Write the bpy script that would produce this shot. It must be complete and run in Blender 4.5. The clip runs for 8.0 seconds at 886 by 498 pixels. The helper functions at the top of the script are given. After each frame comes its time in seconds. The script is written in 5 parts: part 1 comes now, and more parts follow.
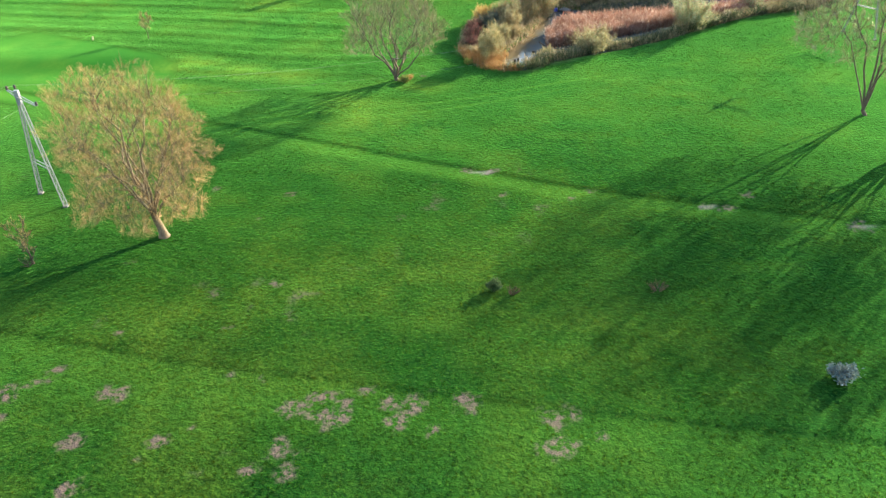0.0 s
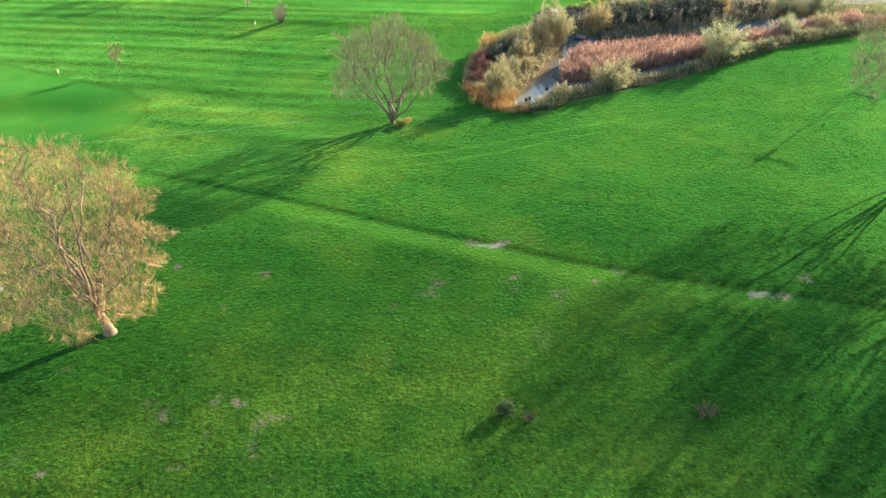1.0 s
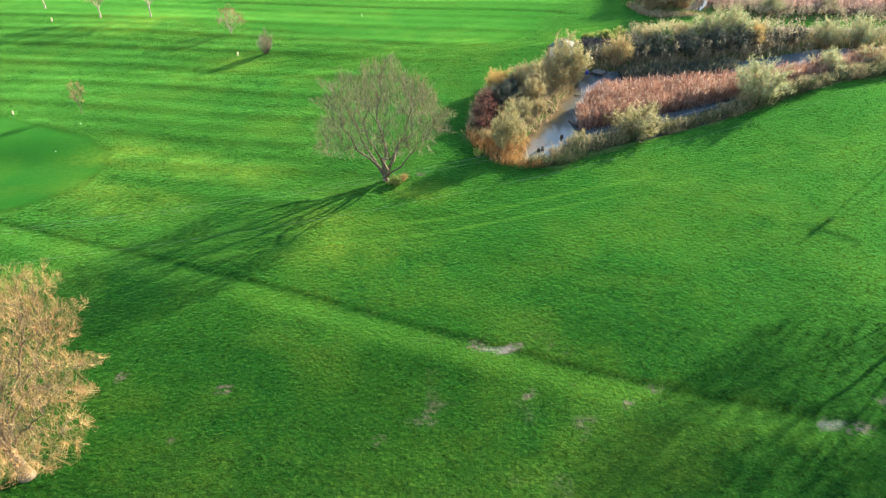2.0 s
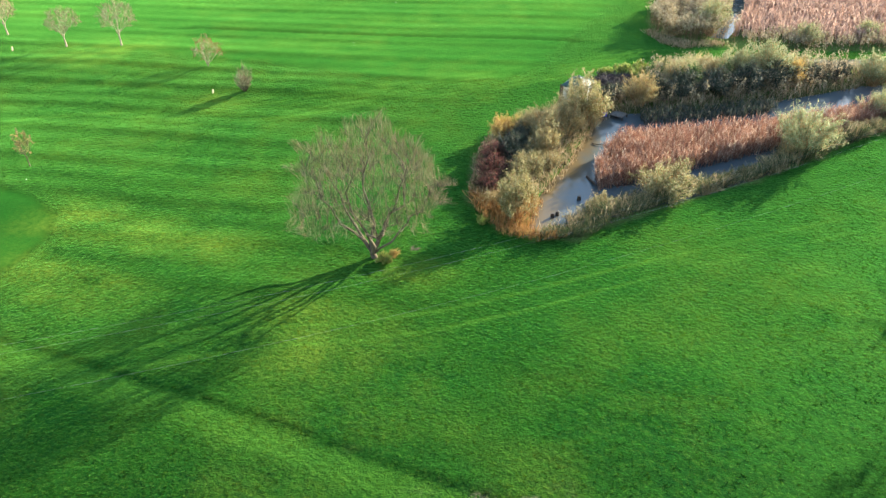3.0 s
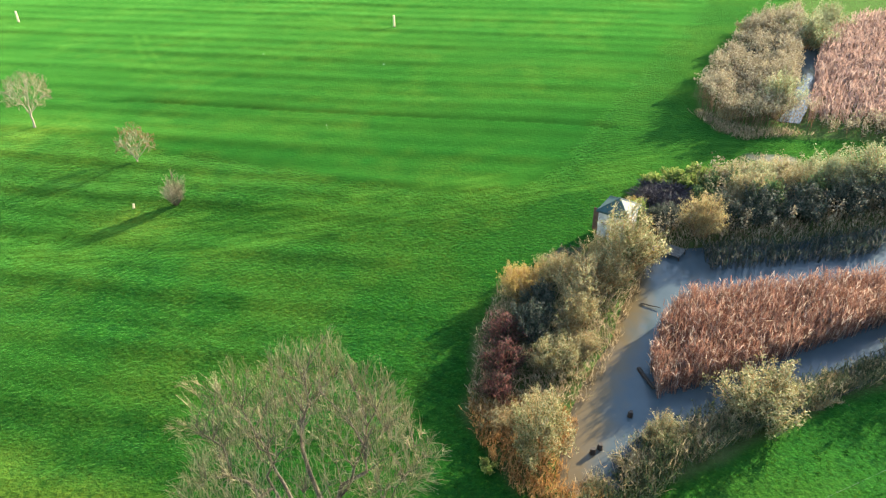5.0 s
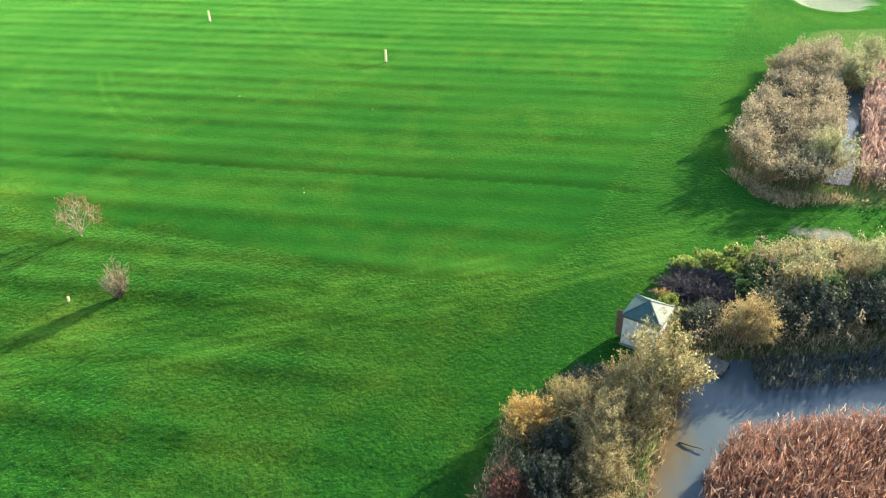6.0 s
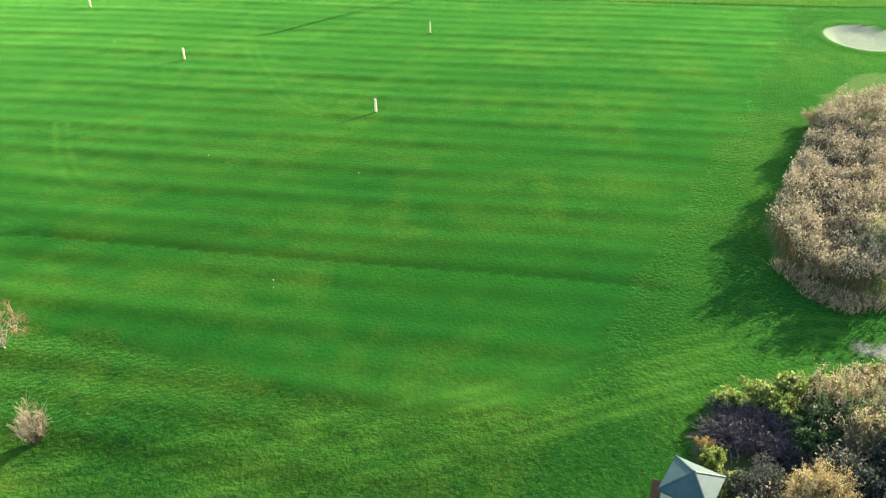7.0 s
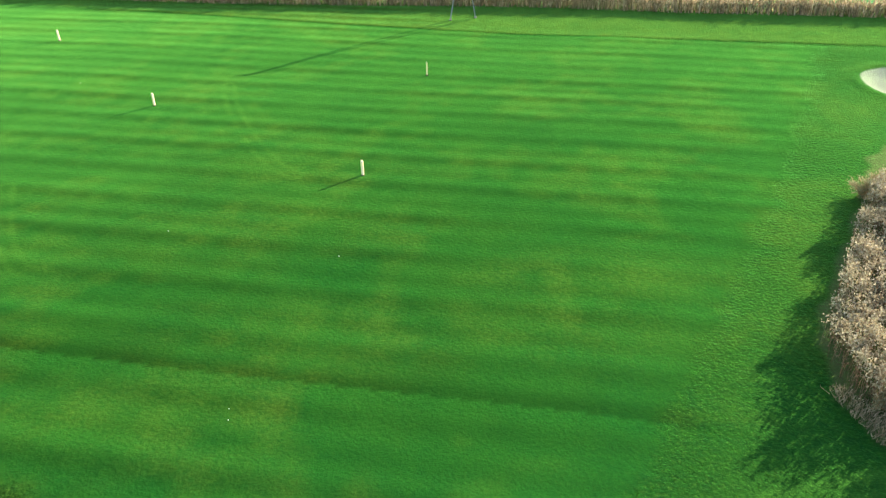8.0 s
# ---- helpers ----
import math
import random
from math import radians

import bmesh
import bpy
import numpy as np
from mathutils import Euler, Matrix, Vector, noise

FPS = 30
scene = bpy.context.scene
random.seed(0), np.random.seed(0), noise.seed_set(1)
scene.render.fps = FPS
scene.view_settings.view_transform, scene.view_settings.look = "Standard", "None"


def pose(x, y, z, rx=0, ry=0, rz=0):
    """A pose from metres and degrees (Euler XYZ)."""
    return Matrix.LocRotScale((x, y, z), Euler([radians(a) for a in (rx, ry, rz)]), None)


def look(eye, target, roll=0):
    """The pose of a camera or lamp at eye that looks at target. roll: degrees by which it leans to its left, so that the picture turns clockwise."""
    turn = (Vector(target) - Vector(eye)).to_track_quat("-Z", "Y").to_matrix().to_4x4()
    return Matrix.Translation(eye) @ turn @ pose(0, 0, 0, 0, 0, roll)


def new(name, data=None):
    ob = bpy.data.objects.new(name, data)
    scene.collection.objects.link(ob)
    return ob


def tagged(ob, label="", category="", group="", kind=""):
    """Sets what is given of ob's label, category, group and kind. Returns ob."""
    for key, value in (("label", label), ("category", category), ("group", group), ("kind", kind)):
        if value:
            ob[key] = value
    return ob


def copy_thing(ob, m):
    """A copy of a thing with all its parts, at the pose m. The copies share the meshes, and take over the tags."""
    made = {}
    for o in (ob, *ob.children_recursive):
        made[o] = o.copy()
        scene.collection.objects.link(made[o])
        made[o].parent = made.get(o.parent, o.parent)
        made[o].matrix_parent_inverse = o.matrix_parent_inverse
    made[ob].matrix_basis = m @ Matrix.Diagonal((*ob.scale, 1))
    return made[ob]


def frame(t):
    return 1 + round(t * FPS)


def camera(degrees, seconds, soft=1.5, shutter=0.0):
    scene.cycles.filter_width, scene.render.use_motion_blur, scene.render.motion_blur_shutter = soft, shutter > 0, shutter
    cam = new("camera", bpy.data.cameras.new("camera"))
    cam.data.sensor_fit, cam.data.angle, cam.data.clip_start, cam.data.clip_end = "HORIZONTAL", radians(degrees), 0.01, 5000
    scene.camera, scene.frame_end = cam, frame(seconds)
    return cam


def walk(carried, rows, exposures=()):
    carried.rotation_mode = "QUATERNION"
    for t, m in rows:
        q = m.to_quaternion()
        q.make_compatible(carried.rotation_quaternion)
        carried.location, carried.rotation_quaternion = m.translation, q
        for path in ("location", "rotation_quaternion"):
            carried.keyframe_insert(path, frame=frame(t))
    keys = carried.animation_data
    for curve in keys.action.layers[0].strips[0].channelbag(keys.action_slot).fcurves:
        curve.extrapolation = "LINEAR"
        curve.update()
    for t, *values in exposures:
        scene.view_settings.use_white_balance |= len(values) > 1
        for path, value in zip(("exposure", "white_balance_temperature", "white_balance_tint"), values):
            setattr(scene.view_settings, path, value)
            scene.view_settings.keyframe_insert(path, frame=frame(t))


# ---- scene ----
from mathutils import kdtree

cam = camera(60.0, 8.0, 1.3)
PATH = [
    (0, (-0.006, -0.035, 29.986), (-0.001, 1.622, 28.865), -1.0),
    (0.5, (0.234, 5.387, 29.871), (0.23, 7.045, 28.752), -1.1),
    (1, (0.433, 10.869, 29.786), (0.424, 12.527, 28.667), -1.2),
    (1.5, (0.624, 16.321, 29.703), (0.609, 17.98, 28.586), -1.2),
    (3, (1.154, 32.702, 29.397), (1.126, 34.364, 28.286), -1.3),
    (3.5, (1.335, 38.342, 29.285), (1.303, 40.005, 28.175), -1.3),
    (4, (1.525, 43.959, 29.264), (1.491, 45.623, 28.156), -1.3),
    (4.5, (1.692, 49.471, 29.225), (1.655, 51.137, 28.12), -1.2),
    (6, (2.401, 66.111, 29.295), (2.353, 67.784, 28.201), -1.4),
    (6.5, (2.615, 71.762, 29.629), (2.565, 73.438, 28.539), -1.4),
    (7, (2.743, 77.427, 30.043), (2.692, 79.105, 28.957), -1.3),
    (7.5, (2.974, 83.089, 30.425), (2.92, 84.772, 29.345), -1.2),
    (8, (3.12, 88.65, 30.715), (3.064, 90.337, 29.641), -1.1),
]
walk(cam, [(t, look(eye, target, roll)) for t, eye, target, roll in PATH],
     exposures=[(0, 2.52), (1.5, 2.5), (3, 2.4), (4, 2.35), (6, 2.34), (8, 2.32)])
# ---------------------------------------------------------------- world and sun
SUN_EL, SUN_AZ = radians(17.3), radians(49.0)      # azimuth clockwise from +y
SUN_DIR = Vector((math.sin(SUN_AZ) * math.cos(SUN_EL), math.cos(SUN_AZ) * math.cos(SUN_EL), math.sin(SUN_EL)))
world = bpy.data.worlds.new("sky")
scene.world = world
world.use_nodes = True
wt = world.node_tree
sky = wt.nodes.new("ShaderNodeTexSky")
sky.sky_type = "NISHITA"
sky.sun_disc = False
sky.sun_elevation, sky.sun_rotation = SUN_EL, SUN_AZ
sky.air_density, sky.dust_density = 1.2, .6
wt.links.new(sky.outputs[0], wt.nodes["Background"].inputs[0])
wt.nodes["Background"].inputs[1].default_value = 0.115
sun_data = bpy.data.lights.new("sun", "SUN")
sun_data.energy, sun_data.angle, sun_data.color = 5.0, radians(0.6), (1.0, 0.87, 0.62)
sun = new("sun", sun_data)
sun.matrix_world = look(SUN_DIR * 300, (0, 0, 0))

# ---------------------------------------------------------------- numeric helpers
def vnoise(x, y, size, seed=0):
    """Smooth value noise in -1..1 with cells of that size."""
    table = np.random.default_rng(seed).uniform(-1, 1, (257, 257))
    u, v = np.asarray(x) / size + 1000.3, np.asarray(y) / size + 1000.7
    i, j = np.floor(u).astype(int), np.floor(v).astype(int)
    a, b = u - i, v - j
    a, b = a * a * (3 - 2 * a), b * b * (3 - 2 * b)
    i0, j0, i1, j1 = i % 256, j % 256, (i + 1) % 256, (j + 1) % 256
    return (table[i0, j0] * (1 - a) * (1 - b) + table[i1, j0] * a * (1 - b)
            + table[i0, j1] * (1 - a) * b + table[i1, j1] * a * b)


def smooth(e0, e1, v):
    s = np.clip((v - e0) / (e1 - e0), 0, 1)
    return s * s * (3 - 2 * s)


def to_line(x, y, pts):
    """Distance to a polyline, and the side: positive on its left."""
    best = np.full(np.shape(x), 1e9)
    side = np.zeros(np.shape(x))
    for (ax, ay), (bx, by) in zip(pts, pts[1:]):
        dx, dy = bx - ax, by - ay
        s = np.clip(((x - ax) * dx + (y - ay) * dy) / (dx * dx + dy * dy), 0, 1)
        d = np.hypot(x - ax - s * dx, y - ay - s * dy)
        cross = dx * (y - ay) - dy * (x - ax)
        near = d < best
        side = np.where(near, np.sign(cross), side)
        best = np.where(near, d, best)
    return best, side


def in_poly(x, y, pts):
    """Signed distance to a closed outline: negative inside."""
    loop = list(pts) + [pts[0]]
    d, _ = to_line(x, y, loop)
    inside = np.zeros(np.shape(x), bool)
    for (ax, ay), (bx, by) in zip(loop, loop[1:]):
        cond = (ay > y) != (by > y)
        with np.errstate(divide="ignore", invalid="ignore"):
            cut = ax + (y - ay) * (bx - ax) / (by - ay if by != ay else 1e-9)
        inside ^= cond & (x < cut)
    return np.where(inside, -d, d)


# ---------------------------------------------------------------- plan
POND_A = [(2.3, 84), (2.5, 82.2), (4.3, 78.6), (6.8, 77.5), (10.5, 78), (14.7, 81), (21, 84.2), (28.2, 87.4), (38.9, 94),
          (48.3, 97), (60, 101), (63, 107), (46, 109), (33, 110.8), (24.8, 110.6), (18.6, 109.6), (16.2, 108.2),
          (14.4, 105.6), (14.4, 103.4), (12, 99.4), (8, 97.4), (5, 95.6), (3.2, 91), (2.6, 87)]
WATER_A = [(7.1, 79.4), (8, 82.9), (9.5, 86), (11.5, 89.5), (12.6, 92.7), (14.3, 96.5), (15.5, 99), (18, 99), (25, 99.4),
           (33, 101.6), (42, 104.8), (52, 105), (50, 100.8), (40, 96.4), (30, 91), (26, 88), (20.8, 85.2), (14.4, 82.5),
           (10.8, 81), (8.8, 79.2)]
REED_A = [(16.4, 93.6), (13.8, 90.6), (12.6, 87.4), (12.5, 85), (16.7, 86.4), (21.5, 88.6), (26.8, 90.8), (31, 92.9), (38, 95.6),
          (46, 99.2), (54, 101), (50, 102.4), (39.5, 98.4), (31.6, 95.9), (26.8, 94.8), (21, 94)]
POND_B = [(24.2, 121), (24.9, 117.8), (26.7, 116.2), (30, 116.8), (40, 114.4), (55, 113.5), (72, 118), (78, 150), (60, 160),
          (46, 158), (39.5, 152), (33.5, 141), (26.8, 129.5), (24.8, 126)]
WATER_B = [(31.6, 120.6), (33.6, 123.8), (36.4, 129), (39.4, 137), (41, 141), (43.4, 141.4), (41.4, 136.6), (37.7, 129), (34.3, 122.8), (32.9, 120.4)]
REED_B = [(33.6, 119.8), (46, 116.2), (60, 116), (72, 121), (74, 146), (52, 150), (44.2, 142), (41, 136), (37.6, 128.6)]
EDGE_1 = [(-60, 44), (-36, 38.6), (-24.8, 36), (-14.2, 33.2), (-7.2, 31.8), (2.3, 29.8), (12.2, 28.1), (22.2, 26.3), (45, 21.5)]
EDGE_2 = [(-62, 82), (-40, 73.4), (-28.4, 68.9), (-20.3, 65.7), (-10.3, 61.9), (-3, 58.5), (2.6, 56.1), (7.8, 53.9), (12.7, 52.2),
          (17.3, 50.7), (25, 48.4), (45, 43)]
EDGE_3 = [(-30, 126), (-12.2, 123.2), (-2.4, 121.8), (6, 120.4), (14.2, 119)]
EDGE_4 = [(-110, 217), (-69, 208.7), (-40.4, 202.3), (-14.3, 195.6), (9.1, 190.7), (30.7, 187.1), (55.6, 184.1), (90, 182)]
HEDGE = [(-120, 222), (-33, 206), (1.4, 203.4), (17.8, 201.8), (41, 198.2), (60.6, 195.4), (110, 189)]
RANGE = [(-90, 140), (-40, 119.5), (-19, 113.5), (-12.8, 111.5), (-6.5, 109.4), (0.2, 107.4), (3.6, 107.2), (7.1, 107.9), (11, 112.5),
         (13.5, 118.7), (15.8, 122.3), (20.8, 130.6), (27.5, 142.8), (37.5, 162.6), (47, 184), (9.1, 190.7), (-40.4, 202.3), (-110, 216)]
GREEN = [(-48.9, 93.4), (-38.4, 87.8), (-31.6, 84.6), (-28.9, 82), (-28.2, 79), (-29, 75.4), (-33, 72), (-42, 71), (-56, 76), (-60, 88)]
TRACKS = [(-30, 62.6), (-21.7, 64.8), (-16.4, 66.1), (-10.9, 67.5), (-5, 68.1), (0.3, 69), (5.2, 70.6), (11, 72.9), (17.6, 75.2),
          (26.2, 78), (40, 82.5)]
TRAIL = [(-40, 97), (-21.9, 100.2), (-16.4, 101.6), (-8.3, 104), (-3.3, 105.4), (1.9, 106.9), (8.9, 109), (12.6, 110.4), (18.3, 112.1),
         (24.3, 113.5), (40, 112), (60, 110)]
SAND = [[(26.4, 112.7), (29.4, 112.0)], [(38.5, 111.2), (41.6, 111), (62, 109.5)]]
CURVES = [[(-23.7, 171.8), (-21.5, 165), (-19.1, 159.8), (-16.5, 154.8), (-13.8, 150.6), (-11.7, 148.9)],
          [(-36.9, 147.2), (-33.7, 140.4), (-31.2, 136.3), (-29, 134.1), (-26.5, 133.3)]]
RANGE_EDGE = [(-60, 128), (-40, 119.5), (-19, 113.5), (-12.8, 111.5), (-6.5, 109.4), (0.2, 107.4), (3.6, 107.2), (7.1, 107.9), (11, 112.5)]
BUNKER = (51.8, 170.8, 4.6, 5.3)
# bare soil: x, y, radius
SOIL = [(-22.8, 31.9, .6), (-22, 32.7, .7), (-24.3, 31.1, .7), (-18.1, 30.8, .8), (-19.4, 27.3, .6), (-6.5, 30.4, .9), (-5.8, 28.5, 1.1),
        (-4.5, 30.7, .8), (-2.9, 29.8, .8), (-1.6, 29.6, 1), (-2.6, 28.3, .6), (1, 29.6, .9), (5.9, 28.5, 1), (5.8, 26.5, .9), (4.9, 29.1, .5),
        (-8.5, 26.5, .8), (-9.7, 25.3, .5), (-7.8, 25, .7), (-10.9, 26.2, .5), (-12.1, 32.1, .5), (-10.5, 32, .5), (-8.2, 29.4, .6),
        (-19.6, 35.9, .4), (-13, 36.2, .4), (-13.2, 28.2, .4), (-14.7, 27.3, .6), (-23.4, 29.1, .5), (-18.4, 24.1, .8), (-20.9, 24.2, .6)]
SOIL += [(-15.4, 26.2, .5), (-.6, 27.6, .5), (7.9, 27, .4), (-17.9, 53.5, .6), (-11.9, 52.3, .5), (-13.9, 48.6, .4), (2.4, 55.5, .6), (4.2, 55.4, .6),
         (6.4, 55.7, .5), (5, 51.7, .4), (10.2, 51, .4), (12, 51.9, .6), (19.9, 49.3, .8), (21.2, 49, .7), (23.6, 50.8, .5), (-11, 40.5, .4),
         (30, 46, .8), (33, 45.4, .9), (-3.3, 74.2, .35), (-1.5, 77, .35), (15, 105.2, 1.1)]
DRY = [(-26.6, 81.1, 3.6), (-21.4, 79.9, 3.4), (-16, 78, 2.6), (-23.8, 72.8, 3), (-27, 75, 2.6), (-6.6, 67.2, 3.2), (-9, 70.4, 2), (-1.5, 74, 1.6),
       (-38, 117.5, 5), (-22, 103, 2.5), (-5, 127, 4), (8, 128, 4), (-16, 120, 3), (12, 133, 4), (-12, 141, 5), (0, 41, 6), (-9, 40, 5), (10, 35, 5),
       (-16, 36, 5), (-12, 150, 4)]
# strips of darker, lusher grass
LUSH = [[(-26.5, 77.1), (-22.6, 76.1), (-18.9, 74.7), (-14.7, 73.2), (-11, 72)], [(-32, 89), (-24.5, 85.4), (-17.3, 81.5), (-12.3, 79.9), (-7.6, 78.4)]]


def on(pts, x):
    return np.interp(x, [p[0] for p in pts], [p[1] for p in pts])


def ground_height(x, y):
    x, y = np.asarray(x, float), np.asarray(y, float)
    h = .12 * vnoise(x, y, 14, 1) + .05 * vnoise(x * .6, y, 5, 2)
    # low mounds by the young trees
    h = h + .38 * np.exp(-((x + 33) / 14) ** 2 - ((y - 117) / 6) ** 2) + .22 * np.exp(-((x + 18) / 9) ** 2 - ((y - 108) / 4) ** 2)
    h = h + .24 * vnoise(x * .3, y, 5.5, 3) * smooth(-5, -14, x) * smooth(72, 82, y) * smooth(118, 110, y)
    for pts, drop, ease, back in ((EDGE_1, .05, .35, 5), (EDGE_2, .06, .4, 2.4), (EDGE_3, .06, 1.2, 7), (EDGE_4, .06, .5, 4)):
        d, side = to_line(x, y, pts)
        below = np.where(side > 0, 0, d)
        h = h - drop * np.where(side < 0, smooth(0, ease, below) * (1 - smooth(ease, back, below)), 0)
    near = (x > -5) & (x < 90) & (y > 70) & (y < 165)
    for outline, depth, bank in ((WATER_A, .9, 1.6), (WATER_B, .9, 1.4)):
        d = np.where(near, in_poly(x, y, outline), 99)
        h = h - depth * smooth(bank, -.6, d)
    bx, by, rx, ry = BUNKER
    r = np.hypot((x - bx) / rx, (y - by) / ry)
    h = h - .48 * smooth(1.04, .6, r) + .12 * np.exp(-((r - 1.15) / .15) ** 2)
    far = smooth(230, 400, np.hypot(x, y - 110))
    return h * (1 - far)


def zones(x, y):
    """Two colours a point: (soil, dry, light) and (close-cut, stripe, wild)."""
    n1, n2, n3 = vnoise(x, y, .55, 11), vnoise(x, y, 1.7, 12), vnoise(x, y, 6, 13)
    soil = np.zeros_like(x)
    for sx, sy, r in SOIL:
        d = np.hypot((x - sx) * .75, y - sy) / (.78 * r) + .7 * n1 + .5 * n2
        soil = np.maximum(soil, smooth(1.0, .65, d))
    d = np.minimum(to_line(x, y, SAND[0])[0] + .6, to_line(x, y, SAND[1])[0])
    soil = np.maximum(soil, smooth(1.5, .6, d + .6 * n2 + .3 * n1))
    bx, by, rx, ry = BUNKER
    sand = smooth(1.0, .95, np.hypot((x - bx) / rx, (y - by) / ry) + .02 * n2)
    sand = np.maximum(sand, .75 * smooth(1.3, .5, d + .6 * n2 + .3 * n1))
    for sx, sy, rx in ((3.4, 55.35, 1.5), (20.2, 49.3, .9), (30.5, 46, 1.2)):
        sand = np.maximum(sand, .55 * smooth(1.0, .5, np.hypot((x - sx) / rx, (y - sy) / .38) + .35 * n1))
    # scattered bare spots on the near field
    spots = smooth(.62, .85, vnoise(x, y, 1.3, 14) * .6 + vnoise(x, y, 9, 15) * .45) * smooth(62, 45, y)
    soil = np.maximum(soil, spots * .55)
    dry = np.clip(.04 + .20 * n3 + .12 * n2, 0, .6)
    for px, py, r in DRY:
        dry = np.maximum(dry, (.26 if py > 118 else .8 if py > 60 else .4) * np.exp(-(((x - px) * (.35 if py > 118 else .7)) ** 2 + (y - py) ** 2) / r ** 2) * (.75 + .5 * n2))
    light = np.zeros_like(x)
    d, side = to_line(x, y, TRACKS)
    for off in (-.85, .85):
        light = np.maximum(light, (.66 - .25 * smooth(8, 20, x)) * np.exp(-((d * side - off) / .15) ** 2) * (.75 + .5 * n2))
    d, side = to_line(x, y, TRAIL)
    for off in (-2.4, -1.3, -.3, .8, 2.0):
        light = np.maximum(light, .52 * np.exp(-((d * side - off + .3 * n3) / .35) ** 2) * (.6 + .5 * n2))
    light = np.maximum(light, .16 * np.exp(-(d / 2.2) ** 2))
    for curve in CURVES:
        d, side = to_line(x, y, curve)
        for off in (-.6, .6):
            light = np.maximum(light, .3 * np.exp(-((d * side - off) / .22) ** 2) * (.7 + .5 * n2))
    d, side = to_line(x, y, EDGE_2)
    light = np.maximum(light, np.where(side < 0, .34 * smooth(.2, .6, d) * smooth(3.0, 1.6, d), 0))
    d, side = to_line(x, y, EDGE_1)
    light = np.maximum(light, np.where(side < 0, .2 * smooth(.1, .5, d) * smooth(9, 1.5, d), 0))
    inr = in_poly(x, y, RANGE)
    cut = .75 * smooth(.8, -.8, inr + .6 * n2)
    cut = np.maximum(cut, smooth(.5, -.3, in_poly(x, y, GREEN)))
    # mowing stripes, which run 9 degrees off the x axis
    across = x * .156 + y * .988 + .8 * vnoise(x, y, 30, 16)
    wave = np.tanh(2.2 * np.sin(across * 2 * np.pi / 5.4)) * .5 + .95 * np.sin(across * 2 * np.pi / 2.7 + .8) + .4 * vnoise(x * .06, across, 1.3, 17)
    wave = wave + .5 * vnoise(x, y, 1.0, 18) * np.minimum(1, .3 + np.abs(wave))
    inside = smooth(1.6, -1.4, inr + .9 * n2 + .5 * n1)
    rough_amp = .42 * smooth(66, 82, y) * smooth(5, -10, x) + .10
    rough_base = .15 + .30 * smooth(50, 66, y + 3 * n3) - .20 * smooth(90, 108, y + 2 * n3) + .06 * smooth(110, 122, y)
    amp = rough_amp + (.50 + .26 * n3 - rough_amp) * inside
    base = rough_base + (.61 - rough_base) * inside
    green = smooth(.5, -.3, in_poly(x, y, GREEN))
    base, amp = base + (.80 - base) * green, amp * (1 - .8 * green)
    stripe = np.clip(base + .36 * amp * wave, 0, 1)
    for strip in LUSH:
        d, side = to_line(x, y, strip)
        lush = np.exp(-(d / 1.3) ** 2)
        stripe, dry = stripe - .22 * lush * (.8 + .4 * n2), dry * (1 - .9 * lush)
    # darker lines along the mowing edges: longer grass, plus the steps' shade painted in
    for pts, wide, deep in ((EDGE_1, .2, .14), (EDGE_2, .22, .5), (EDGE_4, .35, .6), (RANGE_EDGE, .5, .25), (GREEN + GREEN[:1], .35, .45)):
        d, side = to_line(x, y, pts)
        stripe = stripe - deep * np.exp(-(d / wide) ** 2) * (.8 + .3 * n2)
    # the dip's shaded face and lit lip, painted into the stripe value
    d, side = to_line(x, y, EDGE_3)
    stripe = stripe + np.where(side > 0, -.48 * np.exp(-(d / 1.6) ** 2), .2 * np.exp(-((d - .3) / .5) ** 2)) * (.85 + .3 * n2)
    stripe = np.clip(stripe, 0, 1)
    wild = np.maximum(smooth(.4, -.4, in_poly(x, y, POND_A) + .5 * n2), smooth(.4, -.4, in_poly(x, y, POND_B) + .5 * n2))
    d, side = to_line(x, y, HEDGE)
    field = np.where(side > 0, smooth(2.5, 4, d), 0)
    d4, side4 = to_line(x, y, EDGE_4)
    dry = np.where((side4 > 0) & (field < .5), np.maximum(dry, .42 + .15 * n2), dry)
    return (np.stack([soil, np.clip(dry, 0, 1), np.clip(light, 0, 1), sand], -1),
            np.stack([cut, stripe, wild, field], -1))


def gz(x, y):
    return float(ground_height(np.array([x]), np.array([y]))[0])


